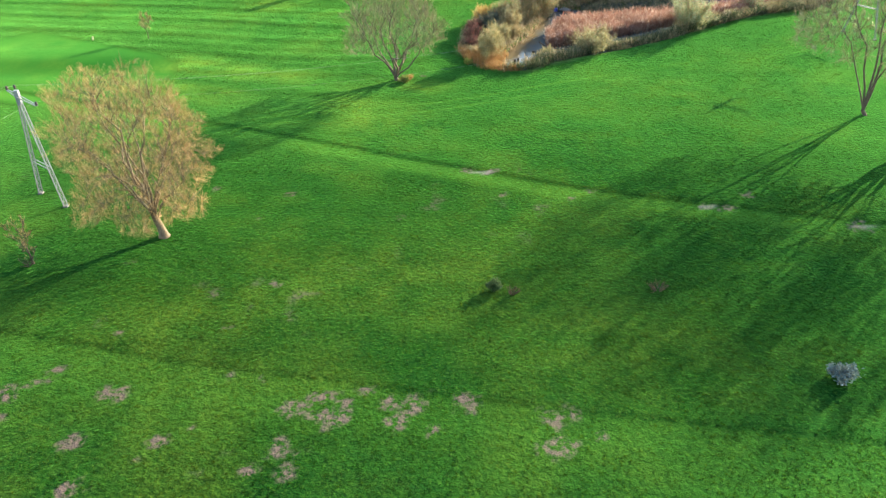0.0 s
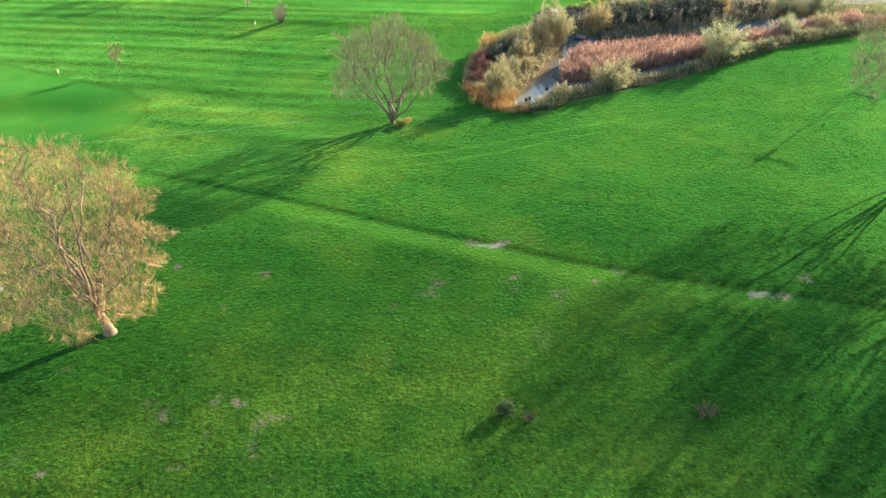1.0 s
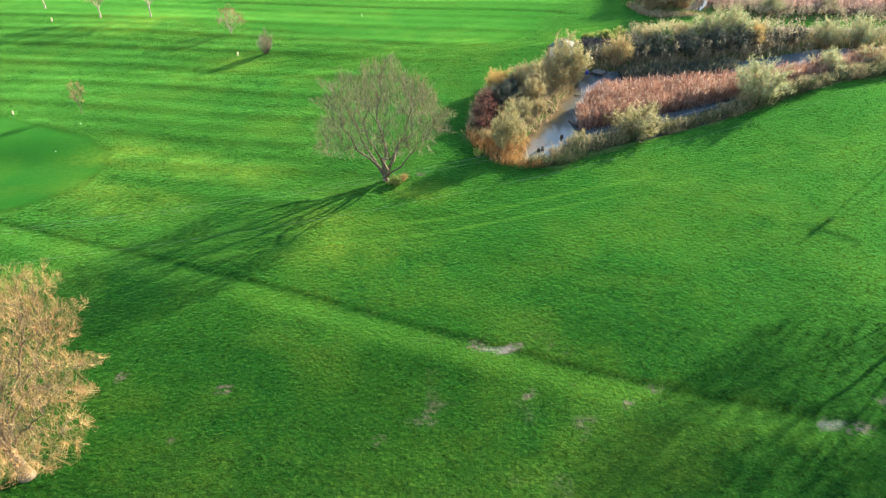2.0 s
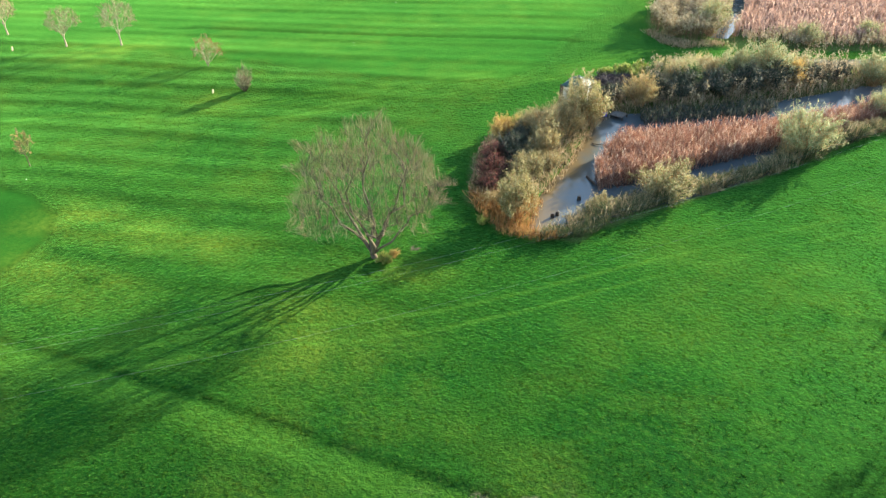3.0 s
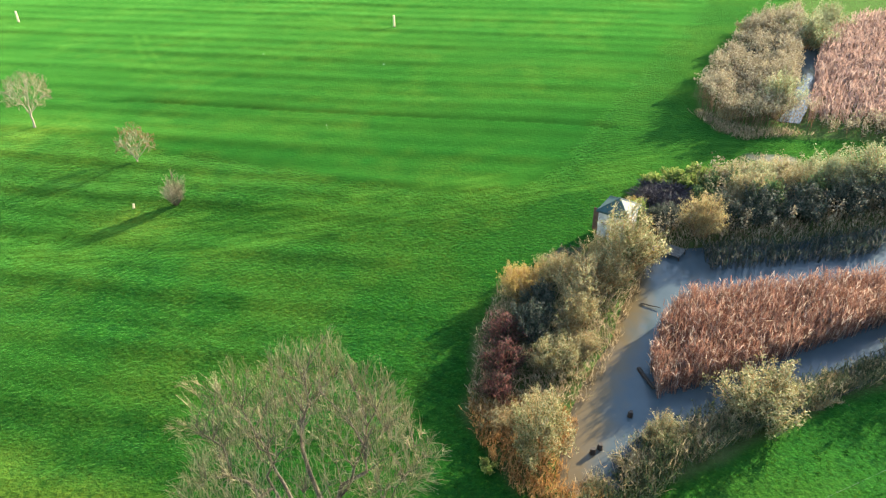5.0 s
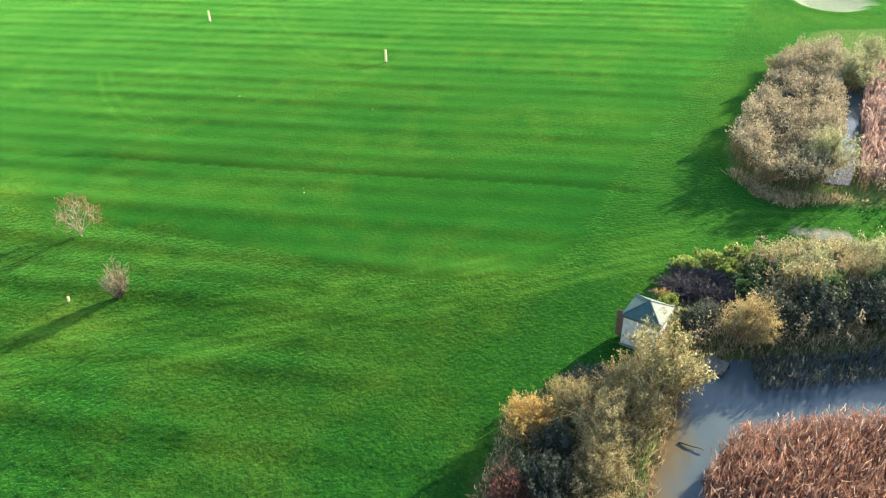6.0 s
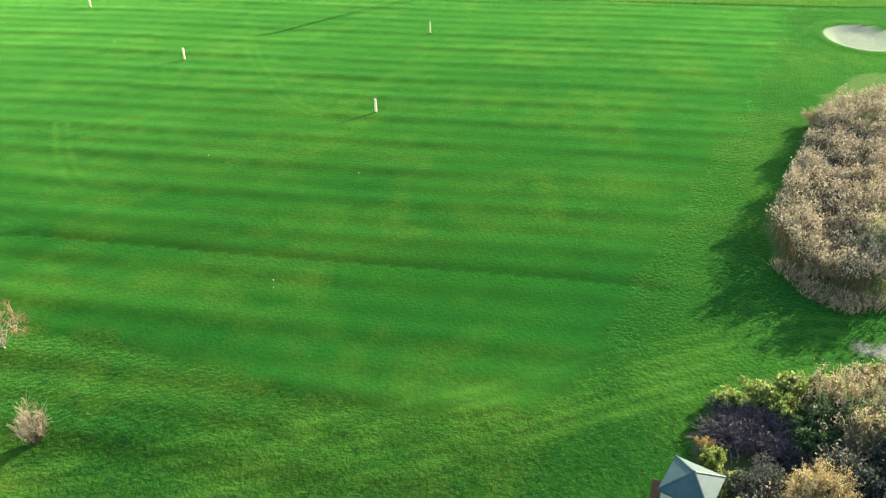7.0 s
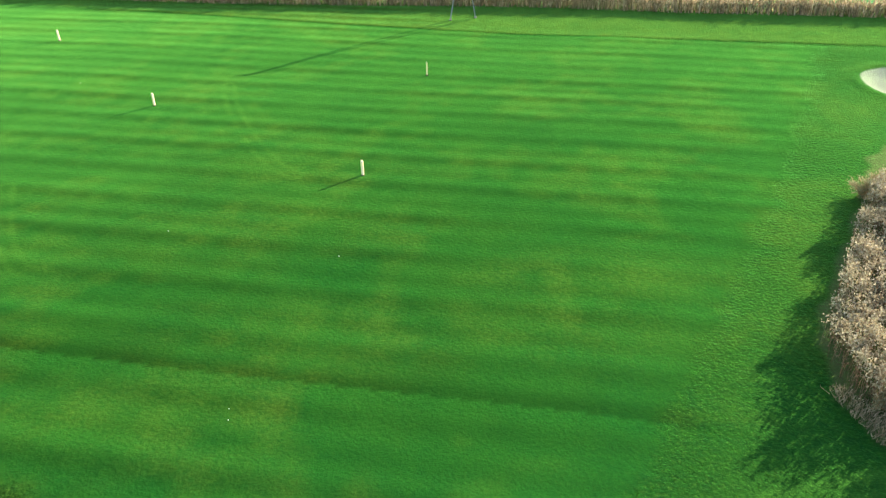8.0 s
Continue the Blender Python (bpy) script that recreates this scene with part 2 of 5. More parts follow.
# ---------------------------------------------------------------- materials
class Nodes:
    """A material's node tree, with short calls."""

    def __init__(self, name):
        self.material = bpy.data.materials.new(name)
        self.material.use_nodes = True
        self.tree = self.material.node_tree
        self.tree.nodes.clear()

    def add(self, kind):
        return self.tree.nodes.new("ShaderNode" + kind)

    def link(self, a, b):
        self.tree.links.new(a, b)

    def put(self, socket, value):
        if isinstance(value, bpy.types.NodeSocket):
            self.link(value, socket)
        elif isinstance(value, tuple) and len(value) == 3 and len(socket.default_value) == 4:
            socket.default_value = (*value, 1)
        else:
            socket.default_value = value

    def place(self):
        return self.add("NewGeometry").outputs["Position"]

    def noise(self, scale, detail=3.0, rough=.55, vector=None):
        n = self.add("TexNoise")
        n.inputs["Scale"].default_value, n.inputs["Detail"].default_value = scale, detail
        n.inputs["Roughness"].default_value = rough
        if vector is not None:
            self.link(vector, n.inputs["Vector"])
        return n.outputs["Fac"]

    def mix(self, fac, a, b, blend="MIX"):
        n = self.add("Mix")
        n.data_type, n.blend_type = "RGBA", blend
        self.put(n.inputs[0], fac)
        self.put(n.inputs[6], a)
        self.put(n.inputs[7], b)
        return n.outputs[2]

    def math(self, op, a, b=0.0, clamp=False):
        n = self.add("Math")
        n.operation, n.use_clamp = op, clamp
        self.put(n.inputs[0], a)
        self.put(n.inputs[1], b)
        return n.outputs[0]

    def steps(self, fac, stops):
        n = self.add("ValToRGB")
        ramp = n.color_ramp
        while len(ramp.elements) < len(stops):
            ramp.elements.new(.5)
        for e, (at, colour) in zip(ramp.elements, stops):
            e.position, e.color = at, (*colour, 1)
        self.link(fac, n.inputs[0])
        return n.outputs[0]

    def attribute(self, name):
        n = self.add("Attribute")
        n.attribute_name = name
        return n

    def surface(self, colour, rough=.8, metal=0.0, bump=None, strength=.3, reach=.05, specular=.3, lets=0.0, back_colour=None, gloss=None, **more):
        p = self.add("BsdfPrincipled")
        self.put(p.inputs["Base Color"], colour)
        self.put(p.inputs["Roughness"], rough)
        self.put(p.inputs["Metallic"], metal)
        self.put(p.inputs["Specular IOR Level"], specular)
        for key, value in more.items():
            self.put(p.inputs[key.replace("_", " ")], value)
        if bump is not None:
            b = self.add("Bump")
            self.put(b.inputs["Strength"], strength)
            self.put(b.inputs["Distance"], reach)
            self.link(bump, b.inputs["Height"])
            self.link(b.outputs[0], p.inputs["Normal"])
        out = self.add("OutputMaterial")
        if lets:
            t = self.add("BsdfTranslucent")
            self.put(t.inputs[0], back_colour if back_colour is not None else colour)
            m = self.add("MixShader")
            self.put(m.inputs[0], lets)
            self.link(p.outputs[0], m.inputs[1])
            self.link(t.outputs[0], m.inputs[2])
            self.link(m.outputs[0], out.inputs[0])
        elif gloss:
            # the broad shine of a sward's blades, level as a whole
            g = self.add("BsdfGlossy")
            self.put(g.inputs["Color"], gloss[1])
            g.inputs["Roughness"].default_value = .62
            m = self.add("MixShader")
            self.put(m.inputs[0], gloss[0])
            self.link(p.outputs[0], m.inputs[1])
            self.link(g.outputs[0], m.inputs[2])
            self.link(m.outputs[0], out.inputs[0])
        else:
            self.link(p.outputs[0], out.inputs[0])
        return self.material


def grass_material(name, blades):
    m = Nodes(name)
    where = m.place()
    z1, z2 = m.attribute("zone"), m.attribute("turf")
    s1, s2 = m.add("SeparateColor"), m.add("SeparateColor")
    m.link(z1.outputs["Color"], s1.inputs[0])
    m.link(z2.outputs["Color"], s2.inputs[0])
    soil, dry, light, sand = s1.outputs[0], s1.outputs[1], s1.outputs[2], z1.outputs["Alpha"]
    cut, stripe, wild, field = s2.outputs[0], s2.outputs[1], s2.outputs[2], z2.outputs["Alpha"]
    fine, mid, wide = m.noise(9.0, 4, .7, where), m.noise(1.6, 4, .6, where), m.noise(.13, 3, .5, where)
    deep, fresh = (.003, .068, .015), (.026, .150, .014)
    turf = m.mix(m.steps(mid, [(.3, (0, 0, 0)), (.72, (1, 1, 1))]), deep, fresh)
    turf = m.mix(m.steps(wide, [(.35, (0, 0, 0)), (.7, (.6, .6, .6))]), turf, (.036, .148, .016))
    even = m.mix(m.steps(wide, [(.3, (0, 0, 0)), (.7, (1, 1, 1))]), (.008, .083, .011), (.017, .106, .012))
    turf = m.mix(cut, turf, even)
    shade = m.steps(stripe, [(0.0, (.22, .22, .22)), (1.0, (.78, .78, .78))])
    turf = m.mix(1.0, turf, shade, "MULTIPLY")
    grain = m.steps(fine, [(.27, (.46, .46, .46)), (.73, (1.08, 1.08, 1.08))])
    turf = m.mix(m.math("SUBTRACT", 1.0, m.math("MULTIPLY", cut, .3)), turf, m.mix(1.0, turf, grain, "MULTIPLY"))
    # fine cutting lines that cross the rougher turf
    xyz = m.add("SeparateXYZ")
    m.link(where, xyz.inputs[0])
    cross = m.math("ADD", m.math("MULTIPLY", xyz.outputs[0], 3.7), m.math("MULTIPLY", xyz.outputs[1], 6.4))
    ridge = m.math("SINE", m.math("ADD", cross, m.math("MULTIPLY", m.noise(.5, 2, .5, where), 9.0)))
    ridge = m.math("MULTIPLY_ADD", ridge, .5)
    ridge.node.inputs[2].default_value = .5
    some = m.math("MULTIPLY", m.steps(m.noise(.09, 2, .5, where), [(.42, (0, 0, 0)), (.6, (.55, .55, .55))]), m.math("SUBTRACT", 1.0, cut))
    turf = m.mix(m.math("MULTIPLY", some, ridge), turf, m.mix(1.0, turf, (.5, .5, .5), "MULTIPLY"))
    fleck = m.math("MULTIPLY", m.steps(m.noise(4.6, 4, .7, where), [(.52, (0, 0, 0)), (.70, (.5, .5, .5))]), m.math("SUBTRACT", 1.0, cut))
    turf = m.mix(fleck, turf, (.038, .088, .012))
    straw = m.mix(fine, (.055, .122, .012), (.13, .155, .020))
    turf = m.mix(m.math("MULTIPLY", dry, m.steps(m.noise(2.3, 4, .65, where), [(.3, (.25, .25, .25)), (.7, (1, 1, 1))])), turf, straw)
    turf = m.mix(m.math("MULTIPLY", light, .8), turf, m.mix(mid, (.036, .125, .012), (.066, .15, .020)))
    turf = m.mix(wild, turf, m.mix(mid, (.030, .060, .014), (.085, .070, .035)))
    turf = m.mix(field, turf, m.steps(m.noise(2.2, 2, .5, where), [(.4, (.05, .06, .035)), (.55, (.05, .16, .07)), (.75, (.10, .25, .12))]))
    if not blades:
        earth = m.mix(fine, (.060, .038, .040), (.135, .09, .090))
        turf = m.mix(m.math("MULTIPLY", soil, m.steps(m.noise(2.4, 4, .65, where), [(.42, (.0, .0, .0)), (.56, (.9, .9, .9))])), turf, earth)
        turf = m.mix(sand, turf, m.mix(fine, (.15, .135, .125), (.23, .205, .19)))
        height = m.math("ADD", m.math("MULTIPLY", m.noise(3.8, 4, .6, where), 1.0), m.math("MULTIPLY", m.noise(11, 3, .6, where), .22))
        power = m.math("SUBTRACT", .85, m.math("MULTIPLY", cut, .68))
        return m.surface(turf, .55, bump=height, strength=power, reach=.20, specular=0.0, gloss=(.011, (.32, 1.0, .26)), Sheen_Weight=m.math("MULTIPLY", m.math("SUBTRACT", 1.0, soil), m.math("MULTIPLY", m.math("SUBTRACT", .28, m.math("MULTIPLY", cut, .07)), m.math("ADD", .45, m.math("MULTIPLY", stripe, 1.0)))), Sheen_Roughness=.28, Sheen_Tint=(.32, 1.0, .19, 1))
    return m.surface(m.mix(1.0, turf, (1.5, 1.3, 1.05), "MULTIPLY"), .7, specular=.1, lets=.6, back_colour=m.mix(1.0, turf, (2.2, 1.8, 1.2), "MULTIPLY"))


def leaf_material(name, colours, lets=.5, rough=.6):
    m = Nodes(name)
    r = m.add("NewGeometry").outputs["Random Per Island"]
    stops = [((i + .5) / len(colours), c) for i, c in enumerate(colours)]
    colour = m.steps(r, stops)
    patch = m.steps(m.noise(.9, 2, .5, m.place()), [(.3, (.6, .6, .6)), (.7, (1.0, 1.0, 1.0))])
    colour = m.mix(1.0, colour, patch, "MULTIPLY")
    return m.surface(colour, rough, specular=.12, lets=lets)


def bark_material(name, a, b):
    m = Nodes(name)
    n = m.noise(7.0, 5, .7, m.place())
    return m.surface(m.mix(m.steps(n, [(.3, (0, 0, 0)), (.7, (1, 1, 1))]), a, b), .9, bump=n, strength=.6, reach=.03, specular=.15)


def plain_material(name, a, b, scale, rough=.7, metal=0.0, bump=.15):
    m = Nodes(name)
    n = m.noise(scale, 5, .65, m.place())
    return m.surface(m.mix(m.steps(n, [(.3, (0, 0, 0)), (.7, (1, 1, 1))]), a, b), rough, metal, bump=n, strength=bump, reach=.01)


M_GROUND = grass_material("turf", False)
M_BLADE = grass_material("grass_blades", True)
M_BARK_TAN = bark_material("bark_tan", (.055, .042, .03), (.19, .145, .10))
M_BARK_GREY = bark_material("bark_grey", (.042, .033, .026), (.15, .12, .09))
M_BARK_PALE = bark_material("bark_pale", (.18, .145, .105), (.40, .34, .26))
M_BARK_DARK = bark_material("bark_dark", (.04, .032, .026), (.13, .10, .08))
M_TWIG_TAN = leaf_material("twig_tan", [(.36, .19, .085), (.52, .31, .145), (.62, .42, .22)], .15)
M_TWIG_GREY = leaf_material("twig_grey", [(.29, .205, .115), (.42, .32, .19), (.54, .44, .285)], .15)
M_TWIG_PINK = leaf_material("twig_pink", [(.26, .155, .11), (.38, .25, .18), (.48, .35, .26)], .15)
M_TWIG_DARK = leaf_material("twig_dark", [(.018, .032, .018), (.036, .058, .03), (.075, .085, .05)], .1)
M_LEAF_AMBER = leaf_material("leaf_amber", [(.35, .24, .09), (.46, .35, .15), (.54, .44, .23), (.41, .335, .13)])
M_LEAF_RED = leaf_material("leaf_red", [(0.2, 0.06, 0.035), (0.28, 0.11, 0.055), (0.32, 0.17, 0.08)])
M_LEAF_WILLOW = leaf_material("leaf_willow", [(0.11, 0.13, 0.05), (0.21, 0.22, 0.1), (0.34, 0.33, 0.18), (0.52, 0.49, 0.31), (0.3, 0.23, 0.11)])
M_LEAF_PALE = leaf_material("leaf_pale", [(0.15, 0.2, 0.09), (0.25, 0.3, 0.15), (0.36, 0.4, 0.23), (0.46, 0.47, 0.3)])
M_LEAF_OLIVE = leaf_material("leaf_olive", [(.19, .155, .07), (.30, .26, .125), (.40, .36, .20), (.50, .46, .30), (.15, .185, .075)])
M_LEAF_MAROON = leaf_material("leaf_maroon", [(.121, .041, .041), (.203, .074, .068), (.297, .135, .108), (.162, .081, .095)])
# dark leaf tones, with the shade of the pond banks put into the colour
M_LEAF_DARK_SHADE = leaf_material("leaf_dark_shade", [(.026, .046, .036), (.055, .078, .06), (.095, .112, .085), (.16, .145, .12)], .25)
M_LEAF_GOLD = leaf_material("leaf_gold", [(0.4, 0.26, 0.07), (0.54, 0.38, 0.12), (0.58, 0.45, 0.2), (0.34, 0.22, 0.08)])
M_LEAF_LIME = leaf_material("leaf_lime", [(0.09, 0.17, 0.035), (0.16, 0.25, 0.055), (0.27, 0.34, 0.09), (0.36, 0.37, 0.13)])
M_LEAF_GREEN = leaf_material("leaf_green", [(.03, .075, .03), (.055, .115, .04), (.09, .155, .06), (.15, .19, .085)], .4)
M_LEAF_TEAL = leaf_material("leaf_teal", [(.10, .15, .16), (.17, .23, .24), (.25, .32, .32)], .3)
M_TWIG_BUFF = leaf_material("twig_buff", [(.34, .25, .17), (.46, .35, .25), (.58, .46, .34)], .15)
M_LEAF_STRAW = leaf_material("leaf_straw", [(.27, .22, .095), (.39, .33, .155), (.52, .455, .25), (.32, .25, .11)])
M_TWIG_BURNT = leaf_material("twig_burnt", [(.05, .042, .05), (.085, .07, .085), (.13, .11, .125)], .1)
M_REED = leaf_material("reed_blades", [(.20, .09, .065), (.31, .15, .105), (.41, .235, .175), (.26, .12, .085), (.60, .47, .38)], .35)
M_REED_FAR = leaf_material("reed_pink", [(.33, .20, .165), (.43, .285, .24), (.52, .39, .33), (.36, .24, .21)], .35)
M_STRAW = leaf_material("straw", [(.30, .21, .125), (.43, .33, .21), (.56, .45, .31), (.22, .175, .11), (.17, .16, .08)], .35)
M_STALK = leaf_material("weed_stalk", [(.12, .07, .04), (.22, .13, .08), (.30, .20, .12), (.10, .10, .05)], .35)
M_RUST = leaf_material("rust_grass", [(.27, .13, .045), (.36, .20, .075), (.44, .29, .13), (.22, .12, .055)], .35)
# grey-green sedge, darkened in colour for the south bank's shade
M_SEDGE_SHADE = leaf_material("sedge", [(0.022, 0.05, 0.02), (0.05, 0.085, 0.035), (0.1, 0.115, 0.06), (0.16, 0.15, 0.09)], .3)
M_LEAF_BEIGE = leaf_material("leaf_beige", [(.26, .25, .12), (.40, .37, .22), (.54, .50, .34), (.22, .25, .11), (.34, .26, .14)])
M_FLUFF = leaf_material("seed_fluff", [(.29, .23, .14), (.41, .34, .23), (.48, .42, .31), (.30, .29, .19), (.22, .16, .11)], .3)


def water_material():
    m = Nodes("pond_water")
    where = m.place()
    # silt off the western bank
    xyz = m.add("SeparateXYZ")
    m.link(where, xyz.inputs[0])
    off = m.math("SUBTRACT", xyz.outputs[0], m.math("MULTIPLY", xyz.outputs[1], .38))
    cloud = m.noise(.5, 4, .6, where)
    silt = m.math("MULTIPLY_ADD", off, -.625)
    silt.node.inputs[2].default_value = -13.25
    silt = m.math("ADD", silt, m.math("MULTIPLY", m.math("SUBTRACT", cloud, .5), 1.6), True)
    # blue-grey base: fine silt, lightened further for the sky's reflection
    clear = m.mix(cloud, (.045, .065, .080), (.080, .105, .120))
    murk = m.mix(silt, clear, (.10, .076, .042))
    return m.surface(murk, .05, bump=m.noise(5.0, 2, .5, where), strength=.06, reach=.02, specular=.45, IOR=1.33)


M_WATER = water_material()
M_WALL = plain_material("whitewashed_board", (.27, .27, .28), (.52, .51, .50), 2.2, .8)
M_ROOF = plain_material("green_roof_sheet", (.02, .052, .055), (.036, .078, .078), 3.0, .65, 0.0, .1)
M_DOOR = plain_material("brown_door_board", (.07, .035, .025), (.14, .075, .055), 5.0, .7)
M_WOOD = plain_material("weathered_plank", (.07, .065, .06), (.16, .15, .14), 5.0, .85)
M_DARKWOOD = plain_material("wet_wood", (.018, .014, .012), (.06, .045, .035), 6.0, .6)
M_STEEL = plain_material("galvanised_steel", (.13, .135, .16), (.26, .27, .31), 9.0, .5, .35, .05)
M_CONCRETE = plain_material("concrete", (.09, .09, .08), (.16, .155, .15), 6.0, .9)
M_GLAZE = plain_material("brown_glaze", (.015, .012, .01), (.04, .03, .025), 5.0, .25)
M_WIRE = plain_material("wire", (.26, .27, .26), (.38, .39, .37), 9.0, .4, .5)
M_WHITE = plain_material("white_paint", (.66, .52, .33), (.80, .66, .44), 8.0, .55)
M_BALL = plain_material("ball_shell", (.74, .74, .72), (.82, .82, .80), 30.0, .35)
M_BLUE = plain_material("blue_plastic", (.02, .04, .30), (.03, .06, .42), 8.0, .4)


# ---------------------------------------------------------------- mesh helpers
def mesh_of(name, verts, faces, material, smooth_shade=False):
    me = bpy.data.meshes.new(name)
    verts = np.asarray(verts, np.float32)
    faces = np.asarray(faces, np.int32)
    me.vertices.add(len(verts))
    me.vertices.foreach_set("co", verts.ravel())
    k = faces.shape[1]
    me.loops.add(faces.size)
    me.loops.foreach_set("vertex_index", faces.ravel())
    me.polygons.add(len(faces))
    me.polygons.foreach_set("loop_start", np.arange(0, faces.size, k, dtype=np.int32))
    me.update(calc_edges=True)
    me.polygons.foreach_set("use_smooth", np.full(len(faces), smooth_shade))
    me.materials.append(material)
    me.validate()
    return me


def part(name, data, material, parent=None, label=""):
    """One mesh object of a bmesh or a mesh, under a thing or a part."""
    if isinstance(data, bmesh.types.BMesh):
        me = bpy.data.meshes.new(name)
        data.to_mesh(me)
        data.free()
        me.materials.append(material)
        data = me
    ob = new(name, data)
    ob.parent = parent
    if label:
        tagged(ob, label)
    return ob


def thing(name, m, label, category, group="", kind=""):
    ob = new(name)
    ob.empty_display_size = .2
    ob.matrix_world = m
    return tagged(ob, label, category, group, kind)


def box(bm, size, m=None, bevel=.0):
    """A box of that size about the origin, set at m."""
    made = bmesh.ops.create_cube(bm, size=1.0)["verts"]
    bmesh.ops.scale(bm, vec=size, verts=made)
    if bevel:
        edges = list({e for v in made for e in v.link_edges})
        out = bmesh.ops.bevel(bm, geom=edges, offset=bevel, segments=1, affect="EDGES", profile=.5)
        made = list({v for f in out["faces"] for v in f.verts} | {v for v in made if v.is_valid})
    if m is not None:
        bmesh.ops.transform(bm, matrix=m, verts=made)
    return made


def beam(bm, a, b, w, d=None):
    a, b = Vector(a), Vector(b)
    box(bm, (w, d or w, (b - a).length), Matrix.Translation((a + b) / 2) @ (b - a).to_track_quat("Z", "Y").to_matrix().to_4x4())


def cone(bm, r0, r1, z0, z1, sides=10, m=None):
    made = bmesh.ops.create_cone(bm, cap_ends=True, segments=sides, radius1=r0, radius2=r1, depth=z1 - z0)["verts"]
    bmesh.ops.translate(bm, vec=(0, 0, (z0 + z1) / 2), verts=made)
    if m is not None:
        bmesh.ops.transform(bm, matrix=m, verts=made)
    return made


def unit(v):
    return v / np.maximum(np.linalg.norm(v, axis=-1, keepdims=True), 1e-9)


def tubes(paths, radii, sides=3):
    """Vertices and quads of tapered tubes. paths: n x k x 3, radii: n x k."""
    n, k, _ = paths.shape
    along = unit(np.gradient(paths, axis=1))
    ref = np.where(np.abs(along[..., 2:]) > .9, np.array([1.0, 0, 0]), np.array([0, 0, 1.0]))
    u = unit(np.cross(along, ref))
    v = np.cross(along, u)
    ang = np.arange(sides) * 2 * np.pi / sides
    ring = (paths[:, :, None] + radii[:, :, None, None] * (np.cos(ang)[:, None] * u[:, :, None] + np.sin(ang)[:, None] * v[:, :, None]))
    verts = ring.reshape(-1, 3)
    base = (np.arange(n) * k * sides)[:, None, None] + (np.arange(k - 1) * sides)[None, :, None]
    s0, s1 = np.arange(sides)[None, None], ((np.arange(sides) + 1) % sides)[None, None]
    faces = np.stack([base + s0, base + s1, base + s1 + sides, base + s0 + sides], -1).reshape(-1, 4)
    return verts, faces


def blades(base, tip, width, rng):
    """Thin upright quads that narrow to the tip, two verts below, one above and a bent middle."""
    n = len(base)
    way = tip - base
    side = unit(np.cross(way, rng.normal(size=(n, 3)))) * np.asarray(width).reshape(-1, 1) / 2
    mid = base + way * .55 + rng.normal(0, .04, (n, 3)) * np.linalg.norm(way, axis=1, keepdims=True)
    verts = np.stack([base - side, base + side, mid + side * .9, mid - side * .9, tip], 1).reshape(-1, 3)
    o = (np.arange(n) * 5)[:, None]
    tri = np.concatenate([o + np.array([[0, 1, 2]]), o + np.array([[0, 2, 3]]), o + np.array([[3, 2, 4]])])
    return verts, tri


def leaves(at, way, length, width, rng):
    """Rhombic leaves, each of four corners with a slight fold."""
    n = len(at)
    way = unit(way)
    side = unit(np.cross(way, rng.normal(size=(n, 3))))
    up = np.cross(side, way)
    L, W = np.asarray(length).reshape(-1, 1), np.asarray(width).reshape(-1, 1)
    mid = at + way * L * .45
    verts = np.stack([at, mid + side * W / 2 + up * W * .15, at + way * L, mid - side * W / 2 + up * W * .15], 1).reshape(-1, 3)
    o = (np.arange(n) * 4)[:, None]
    return verts, np.concatenate([o + np.array([[0, 1, 2]]), o + np.array([[0, 2, 3]])])


def grow(parents, count, rng, spread, length, rise, kink=.12, k=4, t0=.25, keep=.5):
    """Child branches from parents (n x k x 3). length: share of the parent's, rise: upward pull."""
    n = len(parents)
    who = np.repeat(np.arange(n), count)
    t = rng.uniform(t0, 1.0, len(who))
    pk = parents.shape[1] - 1
    f = t * pk
    i = np.minimum(f.astype(int), pk - 1)
    a, b = parents[who, i], parents[who, i + 1]
    start = a + (b - a) * (f - i)[:, None]
    plen = np.linalg.norm(np.diff(parents, axis=1), axis=2).sum(1)[who]
    way = unit(unit(b - a) * keep + rng.normal(0, spread, (len(who), 3)) + np.array([0, 0, 1]) * rise * .5)
    size = plen * length * rng.uniform(.6, 1.25, len(who)) * (1.1 - .5 * t)
    pts = [start]
    for s in range(k - 1):
        way = unit(way + rng.normal(0, kink, way.shape) + np.array([0, 0, rise * .35]))
        pts.append(pts[-1] + way * (size / (k - 1))[:, None])
    return np.stack(pts, 1), who


def taper(paths, r0, r1):
    n, k, _ = paths.shape
    r0 = np.broadcast_to(np.asarray(r0, float), (n,))
    return r0[:, None] + (np.asarray(r1, float) - r0)[..., None] * np.linspace(0, 1, k)[None] if np.ndim(r1) else \
        r0[:, None] * (1 - np.linspace(0, 1, k)[None]) + r1 * np.linspace(0, 1, k)[None]


# ---------------------------------------------------------------- ground, water
def steps_out(lo, hi, step, reach):
    inner = np.arange(lo, hi + step / 2, step)
    grow_by = step * 1.35 ** np.arange(1, 40)
    out = np.cumsum(grow_by)
    out = out[out < reach]
    return np.concatenate([lo - out[::-1], inner, hi + out])


def add_zones(me, x, y):
    one, two = zones(x, y)
    for name, values in (("zone", one), ("turf", two)):
        layer = me.attributes.new(name, "FLOAT_COLOR", "POINT")
        layer.data.foreach_set("color", values.astype(np.float32).ravel())


